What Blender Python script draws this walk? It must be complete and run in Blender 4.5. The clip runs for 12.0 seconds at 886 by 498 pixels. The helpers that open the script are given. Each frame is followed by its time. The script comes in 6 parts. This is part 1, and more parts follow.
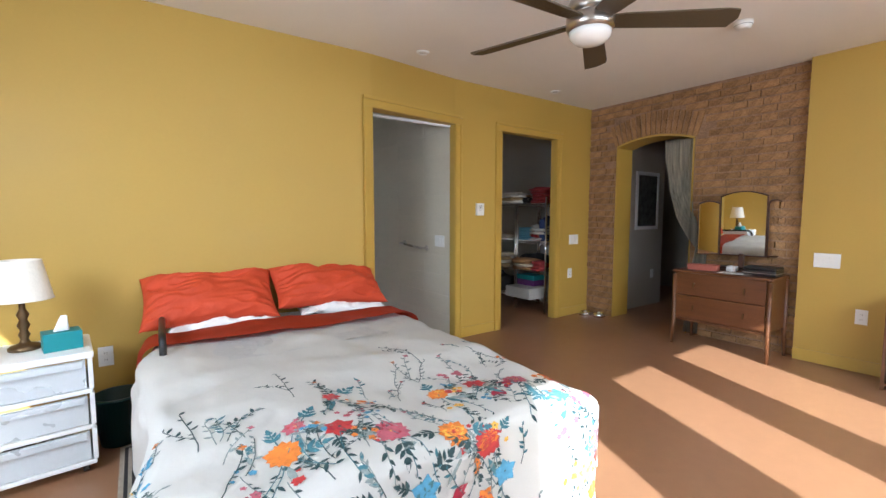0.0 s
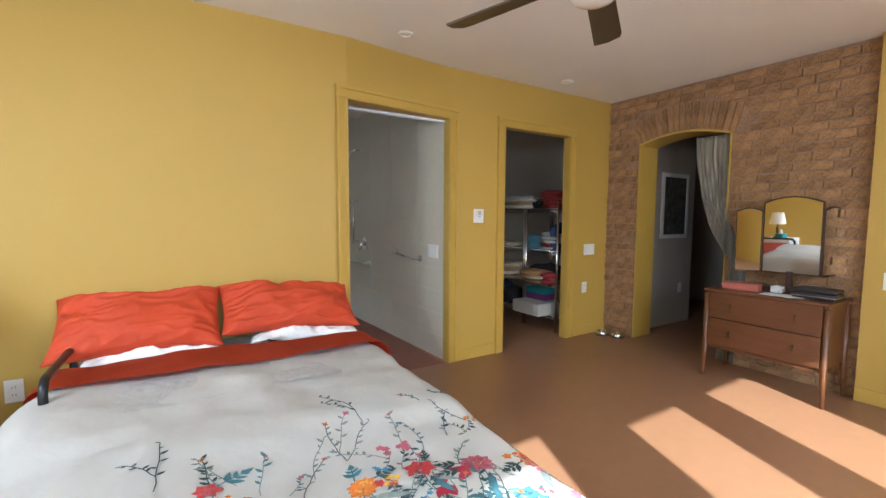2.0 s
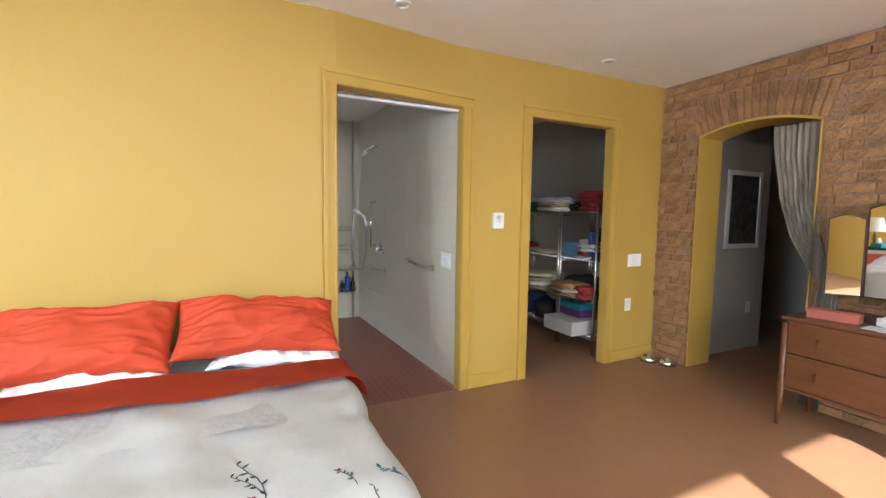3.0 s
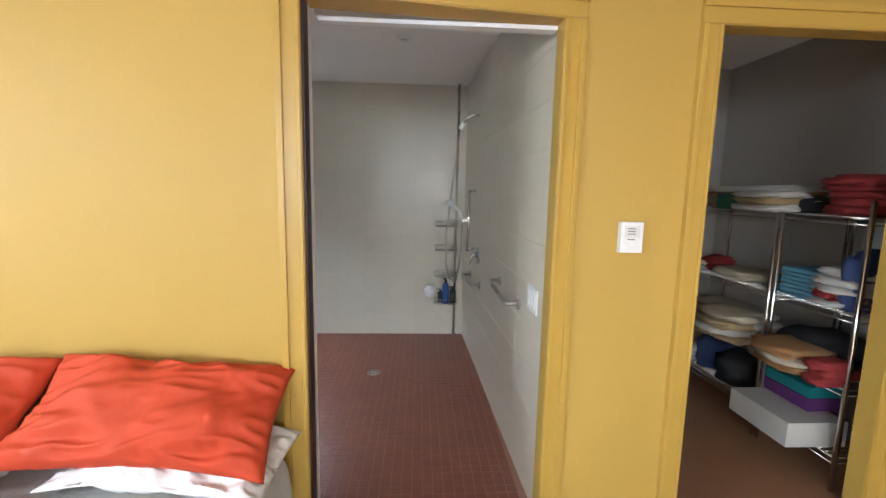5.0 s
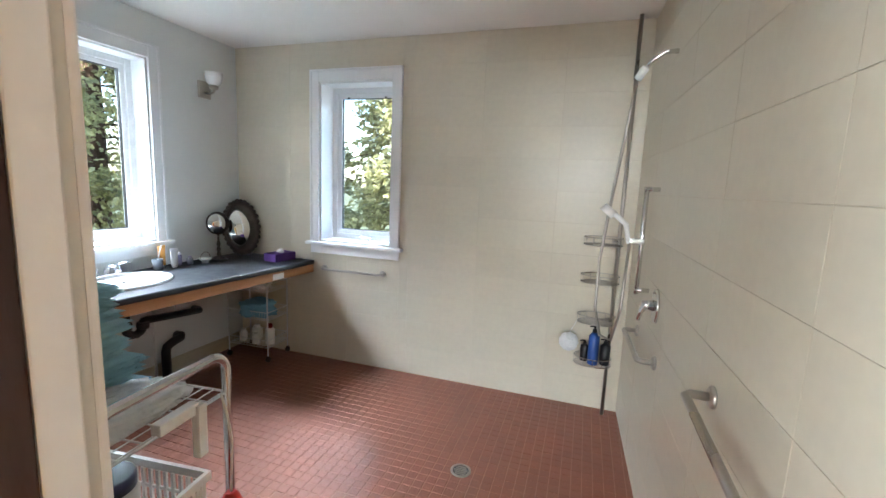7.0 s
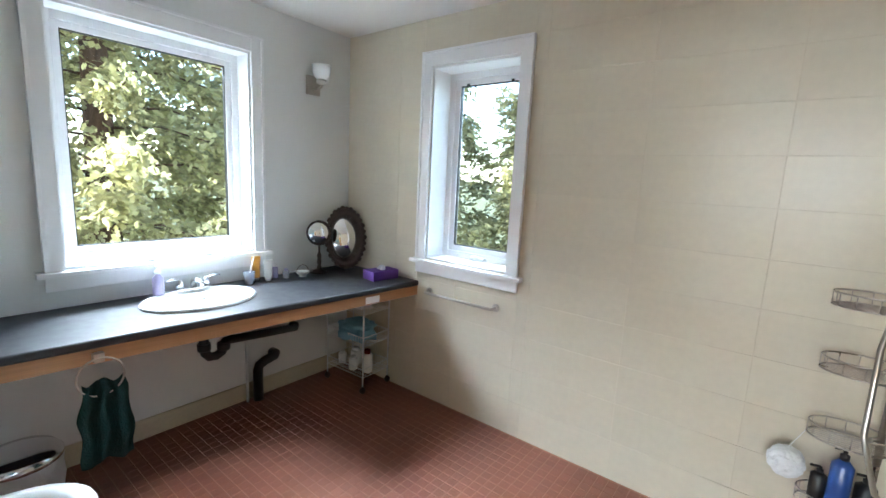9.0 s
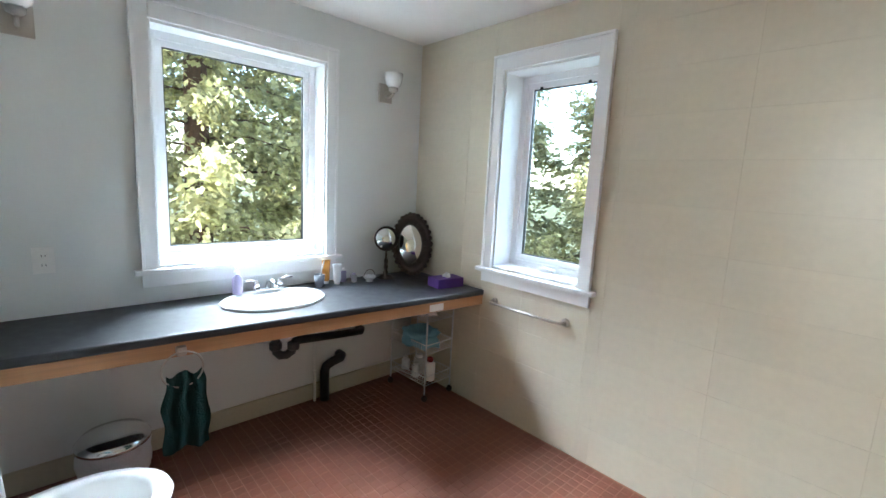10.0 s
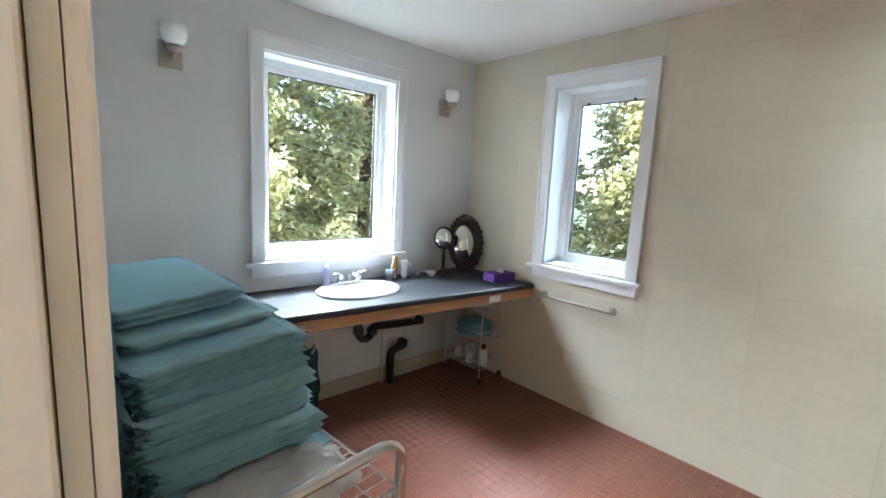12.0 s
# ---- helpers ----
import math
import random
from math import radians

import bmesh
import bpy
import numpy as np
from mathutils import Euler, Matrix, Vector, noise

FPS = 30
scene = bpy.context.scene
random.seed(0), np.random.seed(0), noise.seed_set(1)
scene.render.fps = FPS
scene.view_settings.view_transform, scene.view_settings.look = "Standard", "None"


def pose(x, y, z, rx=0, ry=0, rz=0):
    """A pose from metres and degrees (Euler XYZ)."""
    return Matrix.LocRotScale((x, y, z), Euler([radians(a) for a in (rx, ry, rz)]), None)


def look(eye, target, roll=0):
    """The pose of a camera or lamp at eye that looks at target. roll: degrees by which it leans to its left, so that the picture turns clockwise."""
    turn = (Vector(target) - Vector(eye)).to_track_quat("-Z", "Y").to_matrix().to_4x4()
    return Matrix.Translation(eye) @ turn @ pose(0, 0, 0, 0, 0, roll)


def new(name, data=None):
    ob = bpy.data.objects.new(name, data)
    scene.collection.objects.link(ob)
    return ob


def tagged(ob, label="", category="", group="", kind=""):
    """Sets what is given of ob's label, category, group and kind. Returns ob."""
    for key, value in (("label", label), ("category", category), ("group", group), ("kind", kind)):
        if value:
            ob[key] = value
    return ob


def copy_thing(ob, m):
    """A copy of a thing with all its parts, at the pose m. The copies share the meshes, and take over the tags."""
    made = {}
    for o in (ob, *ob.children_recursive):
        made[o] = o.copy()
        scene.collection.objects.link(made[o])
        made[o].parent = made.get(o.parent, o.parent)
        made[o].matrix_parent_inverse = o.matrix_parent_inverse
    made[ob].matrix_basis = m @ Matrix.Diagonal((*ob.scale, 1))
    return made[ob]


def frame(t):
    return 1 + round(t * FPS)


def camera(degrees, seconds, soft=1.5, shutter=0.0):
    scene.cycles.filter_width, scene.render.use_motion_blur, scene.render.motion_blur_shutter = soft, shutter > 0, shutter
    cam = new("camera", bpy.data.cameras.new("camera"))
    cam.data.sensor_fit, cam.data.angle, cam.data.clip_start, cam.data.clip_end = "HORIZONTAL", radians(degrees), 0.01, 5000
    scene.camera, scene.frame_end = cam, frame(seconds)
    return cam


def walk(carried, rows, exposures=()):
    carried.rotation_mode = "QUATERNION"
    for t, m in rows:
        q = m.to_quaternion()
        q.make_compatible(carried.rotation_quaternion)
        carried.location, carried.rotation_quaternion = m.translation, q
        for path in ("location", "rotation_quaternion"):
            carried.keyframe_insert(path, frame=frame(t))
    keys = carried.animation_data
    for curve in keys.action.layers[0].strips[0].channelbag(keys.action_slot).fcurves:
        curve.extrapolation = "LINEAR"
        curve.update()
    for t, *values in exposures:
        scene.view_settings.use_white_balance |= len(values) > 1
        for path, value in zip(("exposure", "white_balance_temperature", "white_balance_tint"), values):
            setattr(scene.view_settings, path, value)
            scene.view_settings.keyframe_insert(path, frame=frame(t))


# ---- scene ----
cam = camera(91.7, 12.0)
PATH = [
    (0, (0.119, -0.048, 1.218), (1.277, 1.574, 1.055), -0.0),
    (0.5, (0.191, -0.021, 1.228), (1.346, 1.604, 1.066), 0.0),
    (1, (0.29, 0.021, 1.239), (1.433, 1.653, 1.08), 0.1),
    (1.5, (0.428, 0.101, 1.247), (1.547, 1.751, 1.091), 0.2),
    (2, (0.625, 0.217, 1.267), (1.695, 1.899, 1.11), 0.3),
    (2.5, (0.857, 0.354, 1.289), (1.853, 2.081, 1.13), 0.5),
    (3, (1.128, 0.502, 1.307), (1.999, 2.296, 1.144), 0.8),
    (3.2, (1.232, 0.591, 1.307), (2.045, 2.41, 1.139), 1.1),
    (4.0, (1.735, 0.955, 1.355), (2.25, 2.9, 1.145), 1.5),
    (4.8, (2.017, 1.439, 1.405), (2.214, 3.414, 1.154), 2.1),
    (5, (2.086, 1.597, 1.427), (2.194, 3.576, 1.158), 1.2),
    (5.5, (2.197, 1.957, 1.423), (2.131, 3.937, 1.146), 1.8),
    (6, (2.227, 2.298, 1.421), (2.005, 4.265, 1.137), 2.0),
    (6.5, (2.241, 2.631, 1.409), (1.841, 4.57, 1.12), 2.2),
    (7, (2.223, 2.92, 1.41), (1.609, 4.801, 1.116), 2.4),
    (7.2, (2.208, 3.031, 1.401), (1.515, 4.884, 1.106), 2.5),
    (9, (2.04, 3.664, 1.452), (0.837, 5.23, 1.134), 2.8),
    (9.5, (2.011, 3.715, 1.457), (0.68, 5.175, 1.147), 2.9),
    (10, (1.998, 3.715, 1.45), (0.563, 5.075, 1.148), 3.0),
    (10.5, (1.972, 3.68, 1.453), (0.456, 4.948, 1.151), 3.1),
    (11, (1.966, 3.608, 1.453), (0.404, 4.82, 1.153), 3.1),
    (11.5, (1.976, 3.463, 1.445), (0.429, 4.696, 1.149), 3.1),
    (12, (2.009, 3.241, 1.45), (0.55, 4.577, 1.158), 3.0),
]
walk(cam, [(t, look(eye, target, roll)) for t, eye, target, roll in PATH],
     exposures=((0.0, 1.75, 5500, 8), (2.0, 1.88, 5500, 7), (3.0, 2.28, 5500, 7), (5.5, 2.35, 5600, 7), (6.5, 2.6, 5700, 6), (7.2, 3.15, 5800, 6), (9.0, 3.15, 5800, 5), (12.0, 3.1, 5800, 4)))

# ---- world, sun and large lights ----
SUN_AZ, SUN_EL = radians(202.5), radians(30.3)     # where the sun stands: azimuth from north (+y), clockwise
world = bpy.data.worlds.new("sky")
scene.world = world
world.use_nodes = True
wn, wl = world.node_tree.nodes, world.node_tree.links
sky = wn.new("ShaderNodeTexSky")
sky.sky_type, sky.sun_disc = "NISHITA", False
sky.sun_elevation, sky.sun_rotation = SUN_EL, SUN_AZ
wl.new(sky.outputs[0], wn["Background"].inputs[0])
wn["Background"].inputs[1].default_value = 0.15
sun = new("sun", bpy.data.lights.new("sun", "SUN"))
sun.data.energy, sun.data.angle, sun.data.color = 5.0, radians(0.5), (1.0, 0.97, 0.91)
sun.matrix_world = look((math.sin(SUN_AZ) * 30, math.cos(SUN_AZ) * 30, 30 * math.tan(SUN_EL)), (0, 0, 0))


def window_light(name, at, to, w, h, watts, color=(0.86, 0.93, 1.0)):
    """An added area lamp that stands in for the sky's light through a window."""
    lamp = new(name, bpy.data.lights.new(name, "AREA"))
    lamp.data.shape, lamp.data.size, lamp.data.size_y, lamp.data.energy, lamp.data.color = "RECTANGLE", w, h, watts, color
    lamp.matrix_world = look(at, to)
    return lamp


# the bathroom's two are added outside, above the window heads, out of view
window_light("sky_light_vanity", (-2.0, 4.5, 3.3), (0.5, 4.2, 0.9), 2.4, 1.1, 100)
window_light("sky_light_narrow", (0.6, 7.5, 3.05), (0.9, 4.4, 0.8), 1.0, 0.55, 32)
# the bedroom's three are added just inside its unseen windows
window_light("sky_light_patio", (2.3, -1.5, 1.75), (2.2, 1.2, 0.0), 1.9, 0.7, 15, (0.95, 0.97, 1.0))
window_light("sky_light_bed", (0.5, -1.5, 1.75), (0.6, 1.4, 0.3), 0.85, 0.7, 7, (0.95, 0.97, 1.0))
window_light("sky_light_west", (-1.14, 1.0, 1.75), (0.8, 1.5, 0.3), 1.3, 0.6, 14, (0.92, 0.96, 1.0))


# ---- materials ----
def material(name, color, rough=0.6, metal=0.0, vary=0.08, scale=3.0, grain=0.05, grain_scale=60.0, bump=0.05, bump_scale=80.0, per_object=0.0, per_island=0.0, coat=0.0, stretch=(1, 1, 1), **more):
    m = bpy.data.materials.new(name)
    m.use_nodes = True
    n, l = m.node_tree.nodes, m.node_tree.links
    b = n["Principled BSDF"]
    b.inputs["Roughness"].default_value, b.inputs["Metallic"].default_value = rough, metal
    b.inputs["Coat Weight"].default_value = coat
    for key, value in more.items():
        b.inputs[key.replace("_", " ")].default_value = value
    co = n.new("ShaderNodeTexCoord")
    mp = n.new("ShaderNodeMapping")
    mp.inputs["Scale"].default_value = stretch
    l.new(co.outputs["Object"], mp.inputs[0])

    def noise_tex(s, detail):
        t = n.new("ShaderNodeTexNoise")
        t.inputs["Scale"].default_value, t.inputs["Detail"].default_value = s, detail
        l.new(mp.outputs[0], t.inputs["Vector"])
        return t.outputs[0]

    def math_node(op, a, v):
        k = n.new("ShaderNodeMath")
        k.operation = op
        l.new(a, k.inputs[0])
        if isinstance(v, (int, float)):
            k.inputs[1].default_value = v
        else:
            l.new(v, k.inputs[1])
        return k.outputs[0]

    big, small = noise_tex(scale, 4), noise_tex(grain_scale, 3)
    val = math_node("ADD", math_node("MULTIPLY", math_node("SUBTRACT", big, 0.5), 2 * vary * 2), math_node("MULTIPLY", math_node("SUBTRACT", small, 0.5), 2 * grain * 2))
    if per_object:
        info = n.new("ShaderNodeObjectInfo")
        val = math_node("ADD", val, math_node("MULTIPLY", math_node("SUBTRACT", info.outputs["Random"], 0.5), 2 * per_object))
    if per_island:
        geo = n.new("ShaderNodeNewGeometry")
        val = math_node("ADD", val, math_node("MULTIPLY", math_node("SUBTRACT", geo.outputs["Random Per Island"], 0.5), 2 * per_island))
    hsv = n.new("ShaderNodeHueSaturation")
    hsv.inputs["Color"].default_value = (*color, 1)
    l.new(math_node("ADD", val, 1.0), hsv.inputs["Value"])
    l.new(hsv.outputs[0], b.inputs["Base Color"])
    l.new(math_node("ADD", math_node("MULTIPLY", math_node("SUBTRACT", big, 0.5), 0.25), rough), b.inputs["Roughness"])
    if bump:
        bn = n.new("ShaderNodeBump")
        bn.inputs["Strength"].default_value, bn.inputs["Distance"].default_value = 1.0, bump * 0.02
        l.new(noise_tex(bump_scale, 3), bn.inputs["Height"])
        l.new(bn.outputs[0], b.inputs["Normal"])
    return m


def glass_material():
    m = bpy.data.materials.new("window_glass")
    m.use_nodes = True
    b = m.node_tree.nodes["Principled BSDF"]
    b.inputs["Transmission Weight"].default_value, b.inputs["Roughness"].default_value, b.inputs["IOR"].default_value = 1.0, 0.0, 1.05
    return m


def mirror_material():
    m = bpy.data.materials.new("mirror_silver")
    m.use_nodes = True
    b = m.node_tree.nodes["Principled BSDF"]
    b.inputs["Base Color"].default_value = (0.88, 0.9, 0.88, 1)
    b.inputs["Metallic"].default_value, b.inputs["Roughness"].default_value = 1.0, 0.02
    return m


def flat(name, color, rough=0.5, metal=0.0, **k):
    return material(name, color, rough, metal, vary=0.05, grain=0.03, bump=0.02, **k)


YELLOW = material("yellow_wall_paint", (0.48, 0.315, 0.06), 0.55, vary=0.02, scale=1.5, grain=0.012, bump=0.03, bump_scale=140)
YELLOW_TRIM = material("yellow_trim_paint", (0.5, 0.325, 0.06), 0.35, vary=0.03, scale=5, grain=0.02, bump=0.03)
CEILING = material("ceiling_paint", (0.82, 0.8, 0.76), 0.8, vary=0.015, grain=0.01, bump=0.03, bump_scale=150)
CONCRETE = material("polished_brown_concrete", (0.27, 0.138, 0.07), 0.34, vary=0.05, scale=0.9, grain=0.05, grain_scale=12, bump=0.0, coat=0.06)
BRICK = material("old_brick", (0.31, 0.172, 0.072), 0.85, vary=0.34, scale=9, grain=0.22, grain_scale=70, bump=0.6, bump_scale=45, per_object=0.22)
BRICK_REST = material("old_brick_joined", (0.31, 0.172, 0.072), 0.85, vary=0.34, scale=9, grain=0.22, grain_scale=70, bump=0.6, bump_scale=45, per_island=0.22)
MORTAR = material("lime_mortar", (0.3, 0.185, 0.11), 0.9, vary=0.3, scale=6, grain=0.2, bump=0.6, bump_scale=60)
BATH_WHITE = material("bath_wall_paint", (0.72, 0.74, 0.73), 0.55, vary=0.015, grain=0.01, bump=0.03, bump_scale=140)
GREY_WALL = material("grey_wall_paint", (0.42, 0.395, 0.35), 0.7, vary=0.03, grain=0.02, bump=0.03)
WALL_TILE = material("cream_wall_tile", (0.63, 0.58, 0.465), 0.32, vary=0.035, scale=2.5, grain=0.03, grain_scale=30, bump=0.04, bump_scale=12, per_object=0.018)
WALL_GROUT = material("cream_grout", (0.62, 0.56, 0.45), 0.9, grain=0.08)
FLOOR_TILE = material("red_quarry_tile", (0.2, 0.07, 0.042), 0.45, vary=0.1, scale=3, grain=0.08, grain_scale=90, bump=0.05, per_object=0.06)
FLOOR_TILE_REST = material("red_quarry_tile_joined", (0.2, 0.07, 0.042), 0.45, vary=0.1, scale=3, grain=0.08, grain_scale=90, bump=0.05, per_island=0.06)
FLOOR_GROUT = material("red_floor_grout", (0.34, 0.18, 0.125), 0.8, vary=0.2, grain=0.15)
WHITE_TRIM = material("white_trim_paint", (0.82, 0.83, 0.84), 0.35, vary=0.015, grain=0.01, bump=0.02)
VINYL = material("white_window_vinyl", (0.84, 0.85, 0.86), 0.3, vary=0.01, grain=0.01, bump=0.0)
DARK_WOOD = material("dark_brown_door_edge", (0.035, 0.012, 0.008), 0.45, vary=0.25, scale=5, grain=0.2, stretch=(1, 1, 0.1))
GLASS, MIRROR = glass_material(), mirror_material()
WHITE_PLASTIC = flat("white_plastic", (0.78, 0.78, 0.76), 0.35)
CHROME = material("chrome", (0.75, 0.76, 0.77), 0.14, 1.0, vary=0.03, grain=0.02, bump=0.0)
STEEL = material("brushed_nickel", (0.5, 0.47, 0.43), 0.3, 1.0, vary=0.05, grain=0.04, bump=0.02)
BLACK = flat("black_plastic", (0.012, 0.012, 0.013), 0.4)
BLOCKER_GREY = material("blocker_grey", (0.5, 0.48, 0.44), 0.8)


# ---- mesh helpers ----
def box(bm, lo, hi, bevel=0.0):
    m = Matrix.Translation([(a + b) / 2 for a, b in zip(lo, hi)]) @ Matrix.Diagonal((*[abs(b - a) for a, b in zip(lo, hi)], 1))
    made = bmesh.ops.create_cube(bm, size=1, matrix=m)["verts"]
    if bevel:
        edges = {e for v in made for e in v.link_edges}
        bmesh.ops.bevel(bm, geom=list(edges), offset=bevel, segments=2, affect="EDGES", profile=0.7)
    return bm


def boxes(*items, bevel=0.0):
    bm = bmesh.new()
    for lo, hi in items:
        box(bm, lo, hi, bevel)
    return bm


def tube(bm, points, r, sides=10, closed=False, caps=True):
    """A round tube along points; r is one radius or one for each point."""
    pts = [Vector(p) for p in points]
    n = len(pts)
    radii = r if isinstance(r, (list, tuple)) else [r] * n
    rings, up = [], None
    for i, p in enumerate(pts):
        a = pts[i - 1] if i or closed else p
        b = pts[(i + 1) % n] if i < n - 1 or closed else p
        d = (b - a).normalized()
        if up is None:
            up = Vector((0, 0, 1)) if abs(d.z) < 0.9 else Vector((1, 0, 0))
        side = d.cross(up)
        side = side.normalized() if side.length > 1e-6 else d.orthogonal().normalized()
        up = side.cross(d).normalized()
        rings.append([bm.verts.new(p + radii[i] * (math.cos(t) * side + math.sin(t) * up)) for t in (2 * math.pi * k / sides for k in range(sides))])
    for i in range(n if closed else n - 1):
        a, b = rings[i], rings[(i + 1) % n]
        for k in range(sides):
            f = bm.faces.new((a[k], a[(k + 1) % sides], b[(k + 1) % sides], b[k]))
            f.smooth = True
    if caps and not closed:
        bm.faces.new(rings[0][::-1])
        bm.faces.new(rings[-1])
    return bm


def lathe(bm, profile, at=(0, 0, 0), sides=28, sx=1.0, sy=1.0, cap=True):
    """Rings of (radius, height) turned round z."""
    rings = [[bm.verts.new((at[0] + r * sx * math.cos(t), at[1] + r * sy * math.sin(t), at[2] + z)) for t in (2 * math.pi * k / sides for k in range(sides))] for r, z in profile]
    for a, b in zip(rings, rings[1:]):
        for k in range(sides):
            f = bm.faces.new((a[k], a[(k + 1) % sides], b[(k + 1) % sides], b[k]))
            f.smooth = True
    if cap:
        bm.faces.new(rings[0][::-1])
        bm.faces.new(rings[-1])
    return bm


def arc(c, r, a0, a1, steps, u=(1, 0, 0), v=(0, 0, 1)):
    c, u, v = Vector(c), Vector(u), Vector(v)
    return [c + r * (math.cos(radians(a0 + (a1 - a0) * k / steps)) * u + math.sin(radians(a0 + (a1 - a0) * k / steps)) * v) for k in range(steps + 1)]


def mesh_of(name, bm, mat):
    me = bpy.data.meshes.new(name)
    bmesh.ops.recalc_face_normals(bm, faces=bm.faces)
    bm.to_mesh(me)
    bm.free()
    for one in (mat if isinstance(mat, (list, tuple)) else [mat]):
        me.materials.append(one)
    return me


def part(name, bm, mat, parent, label=""):
    ob = new(name, mesh_of(name, bm, mat))
    ob.parent = parent
    return tagged(ob, label)


def thing(name, label, category, at=(0, 0, 0), rz=0.0, group="", kind=""):
    ob = new(name)
    ob.empty_display_size = 0.05
    ob.matrix_basis = pose(*at, 0, 0, rz)
    return tagged(ob, label, category, group, kind)


def solid(name, bm, mat, label, category, at=(0, 0, 0), rz=0.0, group="", kind=""):
    ob = new(name, mesh_of(name, bm, mat))
    ob.matrix_basis = pose(*at, 0, 0, rz)
    return tagged(ob, label, category, group, kind)


def structure(name, bm, mat, label, category="wall"):
    return solid(name, bm, mat, label, category, kind="structure")


def pierced(axis, at, thick, lo, hi, z0, z1, holes):
    """A wall with openings through it: axis 'y' runs along x at y = at .. at + thick; axis 'x' runs along y. holes: (a, b, za, zb)."""
    bm = bmesh.new()
    us = sorted({lo, hi, *[h[0] for h in holes], *[h[1] for h in holes]})
    for a, b in zip(us, us[1:]):
        mid, z = (a + b) / 2, z0
        for h in sorted((h for h in holes if h[0] < mid < h[1]), key=lambda h: h[2]):
            if h[2] > z:
                box(bm, (a, at, z) if axis == "y" else (at, a, z), (b, at + thick, h[2]) if axis == "y" else (at + thick, b, h[2]))
            z = h[3]
        if z < z1:
            box(bm, (a, at, z) if axis == "y" else (at, a, z), (b, at + thick, z1) if axis == "y" else (at + thick, b, z1))
    bmesh.ops.remove_doubles(bm, verts=bm.verts, dist=0.0005)
    return bm


def slab(a, b, c, d, z0, z1):
    bm = bmesh.new()
    lo = [bm.verts.new((x, y, z0)) for x, y in (a, b, c, d)]
    hi = [bm.verts.new((x, y, z1)) for x, y in (a, b, c, d)]
    bm.faces.new(lo[::-1]), bm.faces.new(hi)
    for k in range(4):
        bm.faces.new((lo[k], lo[(k + 1) % 4], hi[(k + 1) % 4], hi[k]))
    return bm


# ---- the shell: bedroom, closet, hall, bathroom ----
YW, YT = 3.24, 0.075            # bedroom face of the door wall, its thickness
BX = 4.668                     # brick wall
WX = -0.487                    # bathroom's vanity wall
FY = 5.77                      # bathroom's far wall
H, HB = 2.47, 2.40             # ceilings
D1, D2, DH = (1.685, 2.60), (3.20, 4.05), 2.055
SOUTH, WEST = -1.6, -1.2

structure("floor", boxes(((-1.4, -1.8, -0.12), (7.6, 3.24, 0)), ((2.64, 3.24, -0.12), (7.6, 6.0, 0))), CONCRETE, "polished brown stained concrete floor", "floor")
structure("bath_floor_bed", boxes(((WX - 0.02, 3.241, -0.11), (2.639, FY + 0.02, -0.0018))), FLOOR_GROUT, "grout bed under the red mosaic tiles", "floor")
structure("ceiling", boxes(((-1.4, -1.8, H), (7.6, 3.24, H + 0.1)), ((2.751, 3.24, H), (7.6, 6.0, H + 0.1))), CEILING, "smooth white painted ceiling", "ceiling")
structure("ceiling_bath", boxes(((WX - 0.3, 3.25, HB), (2.75, FY + 0.3, HB + 0.1))), CEILING, "smooth white bathroom ceiling", "ceiling")
north = pierced("y", YW, YT, 2.60, BX + 0.3, 0, H, [(D2[0], D2[1], -1, DH)])
WA, WB, WC = (-1.34, 3.135), (1.685, 3.118), (2.60, YW)      # the wall bends a little at the first doorway
for piece in (slab(WA, WB, (1.685, 3.235), (-1.34, 3.235), 0, H), slab(WB, WC, (2.60, YW + YT), (1.685, 3.235), DH, H)):
    piece.to_mesh(tmp := bpy.data.meshes.new("tmp"))
    piece.free()
    north.from_mesh(tmp)
    bpy.data.meshes.remove(tmp)
# added slab, out of view: keeps direct sun off the bathroom's far wall
structure("roof", boxes(((-1.8, SOUTH - 0.16, H + 0.101), (7.6, 3.7, H + 0.35))), BLOCKER_GREY, "unseen slab added over the bedroom to shade the bathroom window", "roof")
structure("wall_north", north, YELLOW, "ochre yellow painted wall with two doorways")
structure("wall_west", pierced("x", WEST - 0.16, 0.16, SOUTH - 0.16, YW, 0, H, [(0.3, 1.75, 0.7, 2.1)]), YELLOW, "ochre yellow wall with a window")
structure("wall_south", pierced("y", SOUTH - 0.16, 0.16, WEST, BX + 0.2, 0, H, [(0.1, 0.94, 0.05, 2.36), (1.435, 2.085, 0.05, 2.235), (2.345, 3.1, 0.05, 2.235)]), YELLOW, "ochre yellow wall with tall glazed openings")
structure("wall_east", boxes(((4.60, SOUTH, 0), (BX + 0.3, 1.13, H))), YELLOW, "ochre yellow wall beside the brick")
structure("wall_bath_south", boxes(((WX - 0.26, 3.236, 0), (1.684, 3.25, HB)), ((1.684, 3.236 + YT + 0.006, DH), (2.62, 3.40, HB))), BATH_WHITE, "white painted bathroom wall beside the doorway")
structure("wall_bath_west", pierced("x", WX - 0.26, 0.26, 3.251, FY + 0.26, -0.1, HB, [(4.13, 5.03, 0.965, 2.126)]), BATH_WHITE, "pale painted wall behind the vanity")
structure("wall_bath_north", pierced("y", FY + 0.002, 0.25, WX, 2.75, -0.1, HB, [(0.285, 0.885, 0.945, 2.12)]), WALL_GROUT, "bathroom wall behind the cream tiles")


